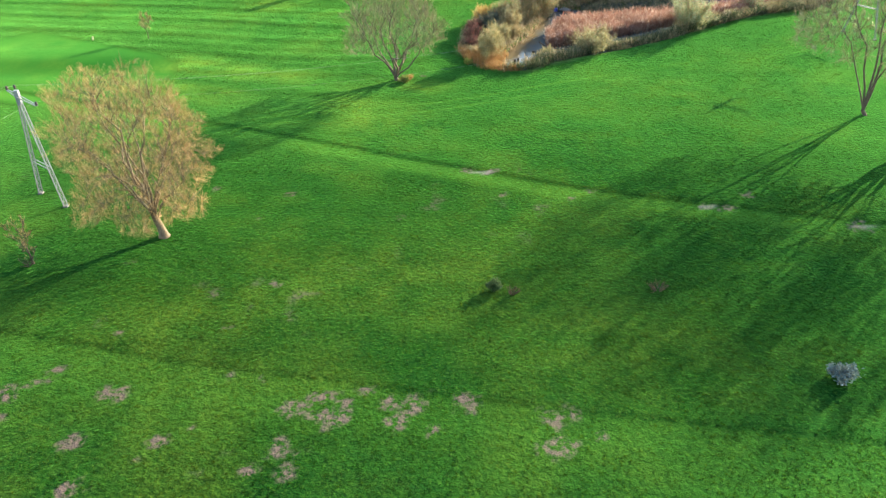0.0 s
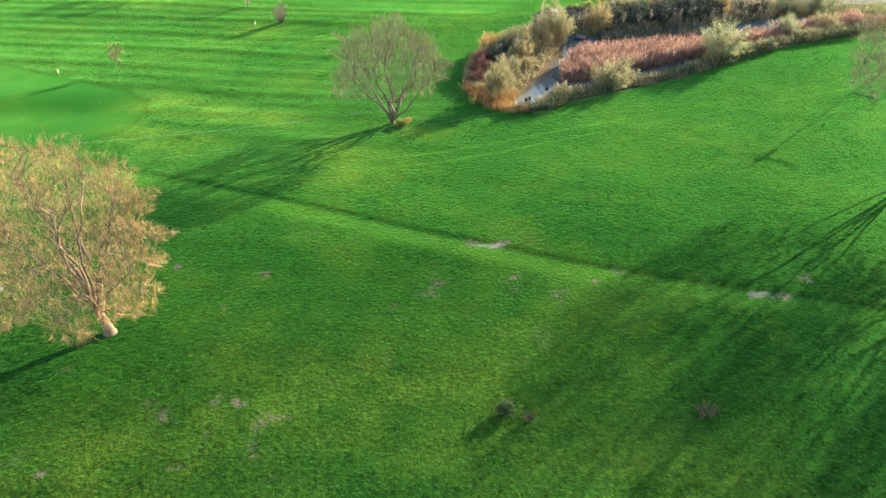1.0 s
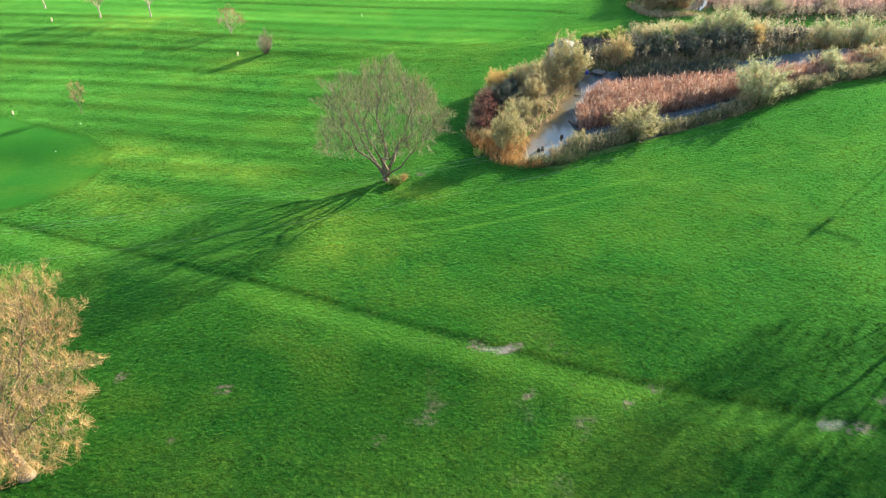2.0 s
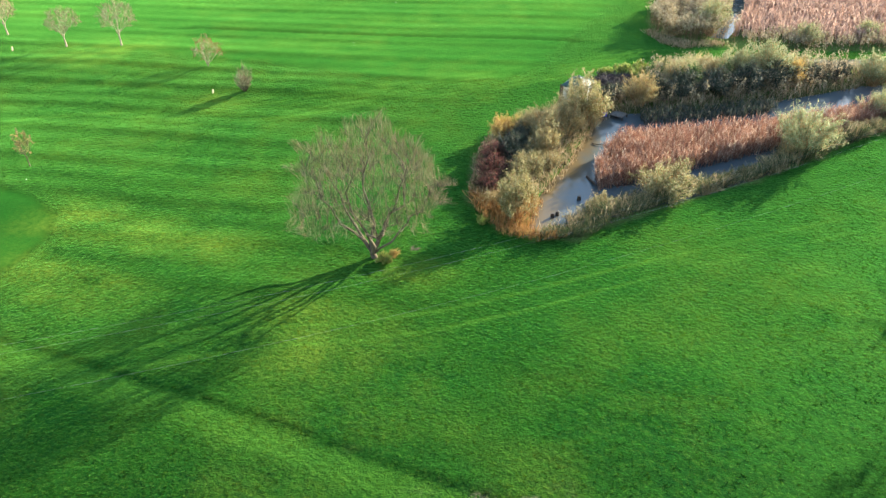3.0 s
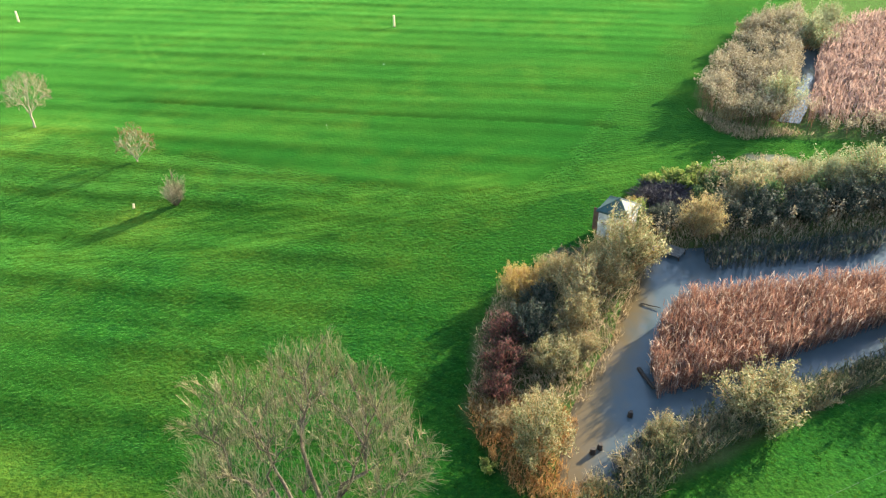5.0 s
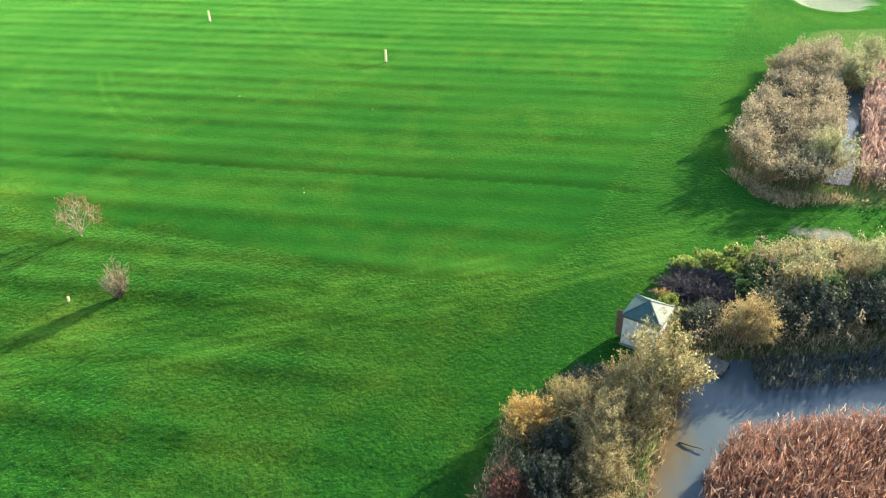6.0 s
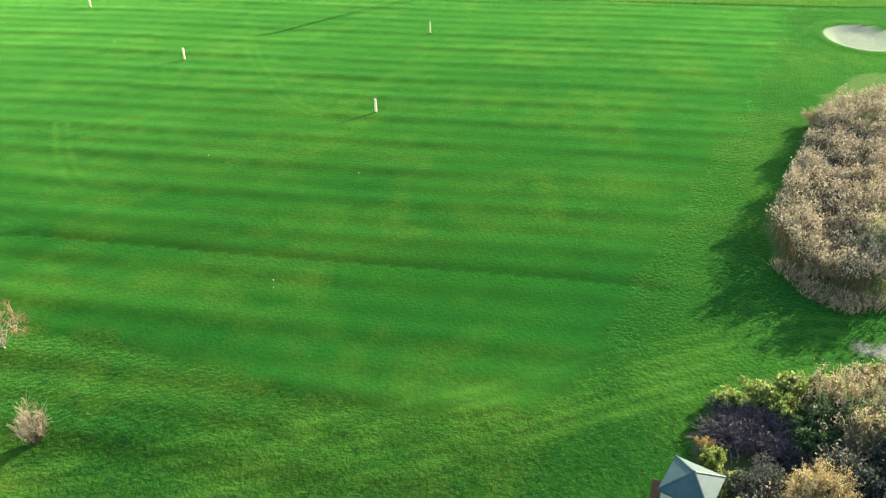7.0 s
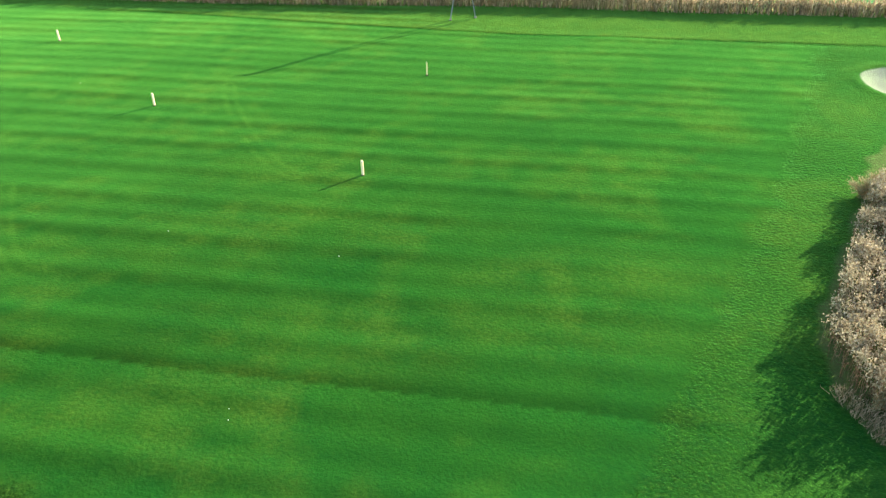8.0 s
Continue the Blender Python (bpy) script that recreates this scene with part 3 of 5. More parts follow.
def make_ground():
    gx, gy = steps_out(-46, 50, .29, 3000), steps_out(20, 206, .29, 3000)
    X, Y = np.meshgrid(gx, gy)
    x, y = X.ravel(), Y.ravel()
    z = ground_height(x, y)
    n, m = len(gx), len(gy)
    i = (np.arange(m - 1)[:, None] * n + np.arange(n - 1)[None]).ravel()
    faces = np.stack([i, i + 1, i + 1 + n, i + n], 1)
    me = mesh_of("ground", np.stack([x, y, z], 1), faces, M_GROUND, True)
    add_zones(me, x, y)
    tagged(new("ground", me), "mown green golf turf with bare soil patches and stripes", "ground", kind="structure")


def outline_mesh(name, pts, z, material):
    bm = bmesh.new()
    bm.faces.new([bm.verts.new((x, y, z)) for x, y in pts])
    bmesh.ops.recalc_face_normals(bm, faces=bm.faces)
    if bm.faces[:][0].normal.z < 0:
        bmesh.ops.reverse_faces(bm, faces=bm.faces)
    bmesh.ops.triangulate(bm, faces=bm.faces)
    me = bpy.data.meshes.new(name)
    bm.to_mesh(me)
    bm.free()
    me.materials.append(material)
    return me


def grown_outline(pts, by):
    """The outline pushed out by a distance."""
    c = np.array(pts)
    prev, nxt = np.roll(c, 1, 0), np.roll(c, -1, 0)
    t = unit(nxt - prev)
    area = (c[:, 0] * nxt[:, 1] - nxt[:, 0] * c[:, 1]).sum()
    normal = np.stack([t[:, 1], -t[:, 0]], 1) * np.sign(area)
    return [tuple(p) for p in c + normal * by]


make_ground()
WATER_Z = -.38
tagged(new("pond_water", outline_mesh("pond_water", grown_outline(WATER_A, 1.0), WATER_Z, M_WATER)),
       "still murky blue-grey water of a reed pond", "pond", kind="structure")
tagged(new("pond_water", outline_mesh("pond_water", grown_outline(WATER_B, .35), WATER_Z, M_WATER)),
       "narrow bright strip of pond water beside pink reeds", "pond", kind="structure")


# ---------------------------------------------------------------- trees
def tree(name, m, label, seed, height, width, trunk, limbs, limb_rise, droop, bark, twig, leaf=None, leaf_count=0, leaf_size=.12,
         twigs=(6, 6, 6), first=.12, lean=(0, 0), group="", stems=1, spread=.45, bushy=1.0, fork=.10, rise_to=.62, crown=.55):
    """A tapered trunk (or several stems) with limbs, branches and fine twigs."""
    rng = np.random.default_rng(seed)
    top = thing(name, m, label, "tree", group)
    k = 6
    s = np.linspace(0, 1, k)
    paths = []
    for i in range(stems):
        a = (i + rng.uniform(-.25, .25)) * 2 * np.pi / stems + seed
        out = (fork if stems > 1 else 0) * height * rng.uniform(.7, 1.25)
        bend = np.cumsum(rng.normal(0, .012 * height, (k, 2)), 0)
        p = np.zeros((k, 3))
        p[:, 0] = lean[0] * s + np.cos(a) * out * s ** .9 + bend[:, 0] * s
        p[:, 1] = lean[1] * s + np.sin(a) * out * s ** .9 + bend[:, 1] * s
        p[:, 2] = s * height * rise_to * rng.uniform(.85, 1.1 if stems > 1 else 1.0) - .15 * (1 - s)
        paths.append(p)
    stem = np.array(paths)
    rad = trunk * (1 - .78 * s) + trunk * .55 * np.exp(-s * 14)
    v, f = tubes(stem, np.repeat(rad[None], stems, 0), 9)
    part("trunk", mesh_of("trunk", v, f, bark, True), bark, top)
    # limbs
    per = max(1, limbs // stems)
    n = per * stems
    who = np.repeat(np.arange(stems), per)
    t = np.tile(first + (1 - first) * (np.arange(per) + .5) / per, stems) ** .9 + rng.uniform(-.04, .04, n)
    t = np.clip(t, first, .99)
    fi = t * (k - 1)
    ii = np.minimum(fi.astype(int), k - 2)
    start = stem[who, ii] + (stem[who, ii + 1] - stem[who, ii]) * (fi - ii)[:, None]
    ang = np.arange(n) * 2.4 + rng.uniform(-.4, .4, n)
    rise = limb_rise * (.6 + .8 * t) + rng.uniform(-.1, .1, n)
    way = unit(np.stack([np.cos(ang), np.sin(ang), rise], 1))
    reach = width / 2 / np.sqrt(1 / (1 + rise ** 2)) * rng.uniform(.8, 1.1, n) * np.sqrt(np.clip(1.15 - t * crown, .12, 1))
    reach = np.minimum(reach, (height - start[:, 2]) / np.maximum(way[:, 2], .05))
    pts = [start]
    w = way.copy()
    for j in range(5):
        w = unit(w + rng.normal(0, .13, w.shape) + np.array([0, 0, .10]))
        pts.append(pts[-1] + w * (reach / 5)[:, None])
    limb = np.stack(pts, 1)
    lr = trunk * .46 * (1.1 - .6 * t)
    for one_limb, r in zip(limb, lr):
        v, f = tubes(one_limb[None], taper(one_limb[None], r, .012), 6)
        part("limb", mesh_of("limb", v, f, bark, True), bark, top)
    # branches and twigs
    one, _ = grow(limb, twigs[0], rng, spread, .55, limb_rise * .5, .16, 5, .2, .6)
    r1 = .012 + .10 * trunk
    v1, f1 = tubes(one, taper(one, r1, .008), 4)
    two, _ = grow(one, twigs[1], rng, spread, .6, limb_rise * .3 - droop * .3, .16, 4, .2, .6)
    v2, f2 = tubes(two, taper(two, .013, .006), 3)
    tagged(part("branch_crown", mesh_of("branch_crown", np.concatenate([v1, v2]), np.concatenate([f1, f2 + len(v1)]), bark, True), bark, top), kind="stuff")
    three, _ = grow(two, twigs[2], rng, spread * 1.2, .85 * bushy, -droop, .2, 4, .15, .55)
    v3, f3 = tubes(three, taper(three, .0085, .004), 3)
    tagged(part("twig_crown", mesh_of("twig_crown", v3, f3, twig), twig, top), kind="stuff")
    if leaf is not None:
        flat = three.reshape(-1, 4, 3)
        pick = rng.integers(0, len(flat), leaf_count)
        u = rng.uniform(.3, 1, leaf_count)[:, None]
        at = flat[pick, 2] + (flat[pick, 3] - flat[pick, 2]) * u + rng.normal(0, .06, (leaf_count, 3))
        way = rng.normal(0, 1, (leaf_count, 3)) + np.array([0, 0, -.6])
        v, f = leaves(at, way, leaf_size * rng.uniform(.6, 1.3, leaf_count), leaf_size * .4 * rng.uniform(.7, 1.3, leaf_count), rng)
        part("foliage", mesh_of("foliage", v, f, leaf), leaf, top)
    return top


def bowed(start, end, rng, lift, kink, k, early=.36):
    """Paths from start to end that leave upwards and bend outwards."""
    s = np.linspace(0, 1, k)[None, :, None]
    reach = np.linalg.norm(end - start, axis=1)[:, None]
    mid = start + (end - start) * np.array([early, early, .5]) + np.array([0, 0, 1]) * lift * reach
    p = start[:, None] * (1 - s) ** 2 + 2 * mid[:, None] * s * (1 - s) + end[:, None] * s ** 2
    return p + rng.normal(0, kink, p.shape) * reach[:, None] * s * (1 - s) * 2


def point_on(paths, who, t):
    k = paths.shape[1] - 1
    i = np.minimum((t * k).astype(int), k - 1)
    a = paths[who, i]
    return a + (paths[who, i + 1] - a) * (t * k - i)[:, None]


def crown_points(count, centre, radii, hollow, low, rng, seed, vase=.0, lobes=.16):
    """Points spread through a lumpy rounded crown, thinner towards its middle."""
    got = []
    while sum(map(len, got)) < count:
        q = rng.uniform(-1.2, 1.2, (count * 3, 3))
        r = np.linalg.norm(q, axis=1)
        w = q / np.maximum(r, 1e-6)[:, None]
        rim = 1 + lobes * vnoise(w[:, 0] * 2 + 7, w[:, 1] * 2 + w[:, 2] * 3, .5, seed) + .07 * vnoise(w[:, 0] * 5, w[:, 1] * 5 + w[:, 2] * 7, .5, seed + 1)
        ok = (r < rim) & (w[:, 2] * r > low) & (rng.uniform(0, 1, len(r)) < smooth(hollow - .35, hollow + .35, r / rim))
        q = centre + radii * q[ok]
        got.append(q[q[:, 2] > vase * np.hypot(q[:, 0], q[:, 1])])
    return np.concatenate(got)[:count]


def reach_for(targets, parents, longest, lift, rng, k, back=.35, kink=.06):
    """Shoots that leave the nearest parent branch and end at the targets, or as far as they may grow."""
    n, pk, _ = parents.shape
    fine = np.concatenate([parents[:, i] + (parents[:, i + 1] - parents[:, i]) * u for i in range(pk - 1) if i > 0 or pk < 5 for u in (0.0, .5)])
    tree_of = kdtree.KDTree(len(fine))
    for i, q in enumerate(fine):
        tree_of.insert(q, i)
    tree_of.balance()
    aim = targets - np.array([0, 0, 1]) * back * longest
    start = fine[[tree_of.find(q)[1] for q in aim]]
    way = targets - start
    far = np.linalg.norm(way, axis=1, keepdims=True)
    end = start + way * np.minimum(1, longest * rng.uniform(.7, 1.2, far.shape) / np.maximum(far, 1e-6))
    return bowed(start, end, rng, lift, kink, k)


def round_tree(name, m, label, seed, centre, radii, trunk, fork, limbs, low, bark, twig, leaf=None, leaf_count=0, leaf_size=.1, counts=(150, 1300, 12000), lengths=(3.4, 1.7, 1.0), fat=.007, stout=.6, lift=.12, lean=.16, hang=.0, vase=.0, lobes=.16, early=.36, kink=.06):
    """A short trunk whose limbs fan out into a rounded crown filled with fine twigs."""
    rng = np.random.default_rng(seed)
    top = thing(name, m, label, "tree")
    centre, radii = np.array(centre), np.array(radii)
    s = np.linspace(0, 1, 7)
    stem = np.stack([centre[0] * lean * s + .05 * np.sin(s * 5), centre[1] * lean * s, fork * s - .15 * (1 - s)], 1)
    v, f = tubes(stem[None], (trunk * (1.0 - .25 * s) + trunk * .7 * np.exp(-s * 9))[None], 11)
    part("trunk", mesh_of("trunk", v, f, bark, True), bark, top)
    i = np.arange(limbs)
    high = low + (.97 - low) * ((i + .5) / limbs)
    a = i * 2.39996 + rng.uniform(-.3, .3, limbs)
    way = np.stack([np.cos(a) * np.sqrt(1 - high ** 2), np.sin(a) * np.sqrt(1 - high ** 2), high], 1)
    start = stem[-1] * (1 - .4 * rng.uniform(0, 1, limbs)[:, None] * (1 - high)[:, None])
    limb = bowed(start, centre + radii * way * rng.uniform(.72, .92, (limbs, 1)), rng, lift, kink, 9, early)
    for one_limb, r in zip(limb, trunk * rng.uniform(.6, 1, limbs) * stout):
        v, f = tubes(one_limb[None], taper(one_limb[None], r, .016), 7)
        part("limb", mesh_of("limb", v, f, bark, True), bark, top)
    one = reach_for(crown_points(counts[0], centre, radii * .92, .45, low - .25, rng, seed, vase, lobes), limb, lengths[0], .14, rng, 6, .3)
    two = reach_for(crown_points(counts[1], centre, radii * .97, .55, low - .35, rng, seed, vase, lobes), np.concatenate([one, limb[:, 3:]]), lengths[1], .1 - hang, rng, 6, .25)
    v1, f1 = tubes(one, taper(one, .028, .009), 5)
    v2, f2 = tubes(two, taper(two, .010, .005), 3)
    tagged(part("branch_crown", mesh_of("branch_crown", np.concatenate([v1, v2]), np.concatenate([f1, f2 + len(v1)]), bark, True), bark, top), kind="stuff")
    three = reach_for(crown_points(counts[2], centre, radii * 1.03, .68, low - .4, rng, seed, vase, lobes), two, lengths[2], .08 - hang, rng, 4, .4 - hang, .05)
    v, f = tubes(three, taper(three, fat, fat * .5), 3)
    tagged(part("twig_crown", mesh_of("twig_crown", v, f, twig), twig, top), kind="stuff")
    if leaf is not None:
        who = rng.integers(0, len(three), leaf_count * 2)
        at = point_on(three, who, rng.uniform(.3, 1, len(who)))
        outer = np.linalg.norm((at - centre) / radii, axis=1) + .3 * (at[:, 2] - centre[2]) / radii[2] + .15 * (at[:, 0] - centre[0]) / radii[0]
        at = at[outer + rng.normal(0, .25, len(at)) > .82][:leaf_count]
        n = len(at)
        v, f = leaves(at + rng.normal(0, .04, at.shape), rng.normal(0, 1, (n, 3)) + np.array([0, 0, -.5]), leaf_size * rng.uniform(.6, 1.3, n), leaf_size * .4 * rng.uniform(.7, 1.3, n), rng)
        part("foliage", mesh_of("foliage", v, f, leaf), leaf, top)
    return top


def stand(x, y, turn=0, size=1.0, sink=.0):
    return pose(x, y, gz(x, y) - sink, 0, 0, turn) @ Matrix.Scale(size, 4)


round_tree("willow_tree", stand(-19.9, 46.5), "broad willow with amber autumn leaves on fine twigs", 3, (-.8, .3, 6.9), (4.9, 4.7, 5.7), .30, 1.9, 13, -.5,
           M_BARK_TAN, M_TWIG_TAN, M_LEAF_AMBER, 9000, .08, (240, 2800, 24000), (3.6, 1.7, 1.1), .0046, stout=.45, hang=.1, lean=.5, lobes=.28)
round_tree("willow_tree", stand(-4.3, 75.9), "bare spreading willow with pale twigs and forked trunk on the lawn", 11, (-.2, .1, 5.4), (5.2, 4.9, 4.2), .25, .35, 8, -.05,
           M_BARK_GREY, M_TWIG_GREY, None, 0, .1, (150, 1700, 8800), (3.4, 2.0, 1.4), .0053, .6, .0, vase=.45, lobes=.22, early=.62)
round_tree("bare_tree", stand(39.3, 65.0), "tall leafless tree with forked dark stems and thin twigs", 17, (-1.2, 1.3, 8.7), (6.2, 6.2, 5.8), .2, .45, 6, -.1,
           M_BARK_DARK, M_TWIG_GREY, None, 0, .1, (150, 1200, 10000), (3.6, 2.0, 1.4), .008, .62, .22, kink=.03)
for x, y, h, seed in ((42.0, 59.6, 14.0, 30), (47.2, 54.6, 13.6, 31)):
    round_tree("bare_tree", stand(x, y, 70 * seed), "tall leafless tree that shades the field", seed, (0, 0, h * .6), (5.4, 5.4, h * .4), .3, 1.2, 10, -.3,
               M_BARK_DARK, M_TWIG_GREY, None, 0, .1, (150, 1200, 10000), (3.6, 2.0, 1.4), .008, .6, .2)
tree("sapling", stand(-28, 43.4), "thin bare sapling with a dark bushy foot beside the willow", 41, 4.2, 1.6, .07, 9, 1.6, 0,
     M_BARK_DARK, M_TWIG_TAN, None, 0, .1, (4, 4, 4), .08)
tree("sapling", stand(-34.2, 89.8), "slender bare sapling on the open lawn", 42, 3.4, 1.7, .045, 9, 1.3, 0,
     M_BARK_GREY, M_TWIG_TAN, None, 0, .1, (4, 4, 5), .35)
for x, y, seed, h, w, words in ((-37.1, 119.7, 43, 5.0, 4.6, "small leafless fruit tree on a low mound"),
                                (-43.6, 119.8, 44, 4.4, 3.8, "small leafless fruit tree leaning beside another"),
                                (-53.0, 125.0, 45, 4.4, 3.4, "small leafless fruit tree at the mound's end")):
    round_tree("young_tree", stand(x, y, seed * 50), words, seed, (.25, .1, h * .66), (w / 2, w / 2, h * .36), .10, h * .27, 7, -.1,
               M_BARK_PALE, M_TWIG_PINK, None, 0, .1, (40, 320, 1900), (1.5, .9, .7), .006, .5, .1, .3, lobes=.25)
round_tree("young_tree", stand(-25.2, 112.9), "young tree with a few red leaves and pale forked trunk", 46, (0, 0, 1.6), (1.6, 1.5, 1.6), .07, .12, 9, .0,
           M_BARK_PALE, M_TWIG_PINK, M_LEAF_RED, 700, .13, (34, 220, 500), (1.2, .8, .6), .006, .5, .05, vase=.6, lobes=.3, early=.6)


def twig_shrub(name, m, label, seed, height, width, count, twig, bark):
    """Many upright shoots from one foot."""
    rng = np.random.default_rng(seed)
    top = thing(name, m, label, "shrub")
    n = count // 12
    a, r = rng.uniform(0, 2 * np.pi, n), np.sqrt(rng.uniform(0, 1, n))
    tip = np.stack([np.cos(a) * r * width / 2, np.sin(a) * r * width / 2, height * rng.uniform(.55, 1, n) * (1 - .35 * r ** 2)], 1)
    s = np.linspace(0, 1, 5)[None, :, None]
    foot = np.stack([np.cos(a) * .12, np.sin(a) * .12, np.zeros(n)], 1)[:, None]
    main = foot + (tip[:, None] - foot) * s
    main[..., :2] = foot[..., :2] + (tip[:, None, :2] - foot[..., :2]) * s ** .8
    main = main + rng.normal(0, .03, main.shape) * s
    v, f = tubes(main, taper(main, .018, .006), 4)
    tagged(part("shoot_cluster", mesh_of("shoot_cluster", v, f, bark), bark, top), kind="stuff")
    fine, _ = grow(main, 12, rng, .4, .35, .25, .15, 4, .3, .7)
    v, f = tubes(fine, taper(fine, .009, .005), 3)
    tagged(part("twig_crown", mesh_of("twig_crown", v, f, twig), twig, top), kind="stuff")
    return top


twig_shrub("bare_shrub", stand(-19.5, 105.2), "dense round leafless shrub with pinkish twigs on the lawn", 51, 2.8, 1.9, 640, M_TWIG_BUFF, M_BARK_GREY)
twig_shrub("bare_shrub", stand(13.9, 39.2), "low brown weedy shrub in the grass", 52, .5, 1.5, 360, M_STALK, M_BARK_DARK)
twig_shrub("bare_shrub", stand(4.5, 39), "small brown shrub beside a green one", 53, .6, 1.0, 300, M_STALK, M_BARK_DARK)
twig_shrub("bare_shrub", stand(-28.2, 43.2), "dark low shoots round a sapling's foot", 54, .8, 1.2, 240, M_TWIG_DARK, M_BARK_DARK)


# ---------------------------------------------------------------- bushes
def bush_meshes(seed, width, height, stems, count, leaf, twig, size, narrow=.36, lift=.25, hang=.2):
    """Stems and foliage of one bush about its foot, with an uneven outline."""
    rng = np.random.default_rng(seed)
    a, r = rng.uniform(0, 2 * np.pi, stems), np.sqrt(rng.uniform(0, 1, stems))
    lobe = 1 + .22 * np.sin(a * 3 + seed) + .12 * np.sin(a * 5 + 2 * seed)
    tip = np.stack([np.cos(a) * r * lobe * width / 2, np.sin(a) * r * lobe * width / 2,
                    height * np.sqrt(np.clip(1.08 - .75 * r ** 2, .1, 1.2)) * rng.uniform(.72, 1.08, stems)], 1)
    foot = np.stack([np.cos(a) * .12 * width * r, np.sin(a) * .12 * width * r, np.full(stems, -.1)], 1)
    s = np.linspace(0, 1, 5)[None, :, None]
    main = foot[:, None] + (tip - foot)[:, None] * np.concatenate([s ** 1.2, s ** 1.2, s ** .85], 2)
    main = main + rng.normal(0, .04 * width, main.shape) * s * .5
    sub, _ = grow(main, 6, rng, .5, .38, .2, .2, 4, .3, .7)
    v1, f1 = tubes(main, taper(main, .026, .008), 4)
    v2, f2 = tubes(sub, taper(sub, .012, .005), 3)
    wood = mesh_of("twig_frame", np.concatenate([v1, v2]), np.concatenate([f1, f2 + len(v1)]), twig)
    pick = rng.integers(0, len(sub), count)
    t = rng.uniform(0, 3, count)
    i = np.minimum(t.astype(int), 2)
    at = sub[pick, i] + (sub[pick, i + 1] - sub[pick, i]) * (t - i)[:, None] + rng.normal(0, .07, (count, 3))
    at[:, 2] = np.maximum(at[:, 2], lift * rng.uniform(.2, 1, count))
    way = rng.normal(0, 1, (count, 3)) + np.array([0, 0, .45 - hang])
    v, f = leaves(at, way, size * rng.uniform(.6, 1.4, count), size * narrow * rng.uniform(.7, 1.3, count), rng)
    return wood, mesh_of("foliage", v, f, leaf)


KINDS = {
    # kind: (label, width, height, stems, leaves, leaf material, twig material, leaf length, narrowness)
    "willow": ("pale grey-green willow bush at the pond's edge", 3.0, 2.6, 60, 11000, M_LEAF_WILLOW, M_TWIG_TAN, .115, .34),
    "pale": ("rounded silvery-green willow bush beside the reeds", 3.6, 3.2, 66, 12000, M_LEAF_PALE, M_TWIG_TAN, .115, .36),
    "olive": ("olive-brown autumn bush on the pond bank", 3.4, 2.8, 80, 8600, M_LEAF_OLIVE, M_TWIG_TAN, .11, .36),
    "maroon": ("dark maroon twiggy bush on the pond bank", 2.6, 1.9, 80, 2600, M_LEAF_MAROON, M_TWIG_DARK, .15, .3),
    # the bank's shade is part of this scrub's leaf colour
    "dark": ("dark green scrub with the pond bank's shade in its leaf colour", 2.8, 2.0, 54, 5200, M_LEAF_DARK_SHADE, M_TWIG_DARK, .135, .45),
    "gold": ("golden-yellow autumn bush on the pond bank", 2.8, 2.2, 56, 5600, M_LEAF_GOLD, M_TWIG_TAN, .12, .4),
    "lime": ("low yellow-green bramble at the lawn's edge", 2.2, 1.1, 30, 2600, M_LEAF_LIME, M_TWIG_TAN, .17, .55),
    "green": ("mid-green bramble on the pond bank", 2.6, 1.5, 46, 3800, M_LEAF_GREEN, M_TWIG_DARK, .16, .5),
    "burnt": ("dark bare bramble thicket behind the hut", 2.4, .9, 200, 160, M_LEAF_DARK_SHADE, M_TWIG_BURNT, .12, .4),
    "twiggy": ("grey-brown bush of bare twigs", 2.4, 1.6, 90, 1300, M_LEAF_OLIVE, M_TWIG_GREY, .13, .4),
    "amber": ("tan-gold autumn bush over the pond water", 3.2, 3.0, 64, 7600, M_LEAF_STRAW, M_TWIG_TAN, .115, .36),
    "teal": ("small blue-grey bush on the shaded grass", 1.5, .9, 40, 1800, M_LEAF_TEAL, M_TWIG_GREY, .16, .45),
    "fluffy": ("straw-coloured bush with pale seed heads", 2.6, 1.7, 76, 6400, M_LEAF_BEIGE, M_TWIG_TAN, .105, .5),
}
made_bushes = {}


def bush(kind, x, y, width, height, turn=None):
    label, w, h, stems, count, leaf, twig, size, narrow = KINDS[kind]
    made = made_bushes.setdefault(kind, [])
    spin = (x * 37 + y * 61) % 360 if turn is None else turn
    m = pose(x, y, gz(x, y), 0, 0, spin) @ Matrix.Diagonal((width / w, width / w * .96, height / h, 1))
    if len(made) < 3:
        ob = thing("bush", m, label, "bush", kind + " bushes")
        wood, green = bush_meshes(len(made) * 7 + len(kind), w, h, stems, count, leaf, twig, size, narrow)
        tagged(part("twig_frame", wood, twig, ob), kind="stuff")
        tagged(part("foliage", green, leaf, ob), kind="stuff")
        made.append(ob)
    else:
        first = made[int(x * 3 + y * 5) % 3]
        ob = copy_thing(first, Matrix.Identity(4))
        ob.matrix_basis = m


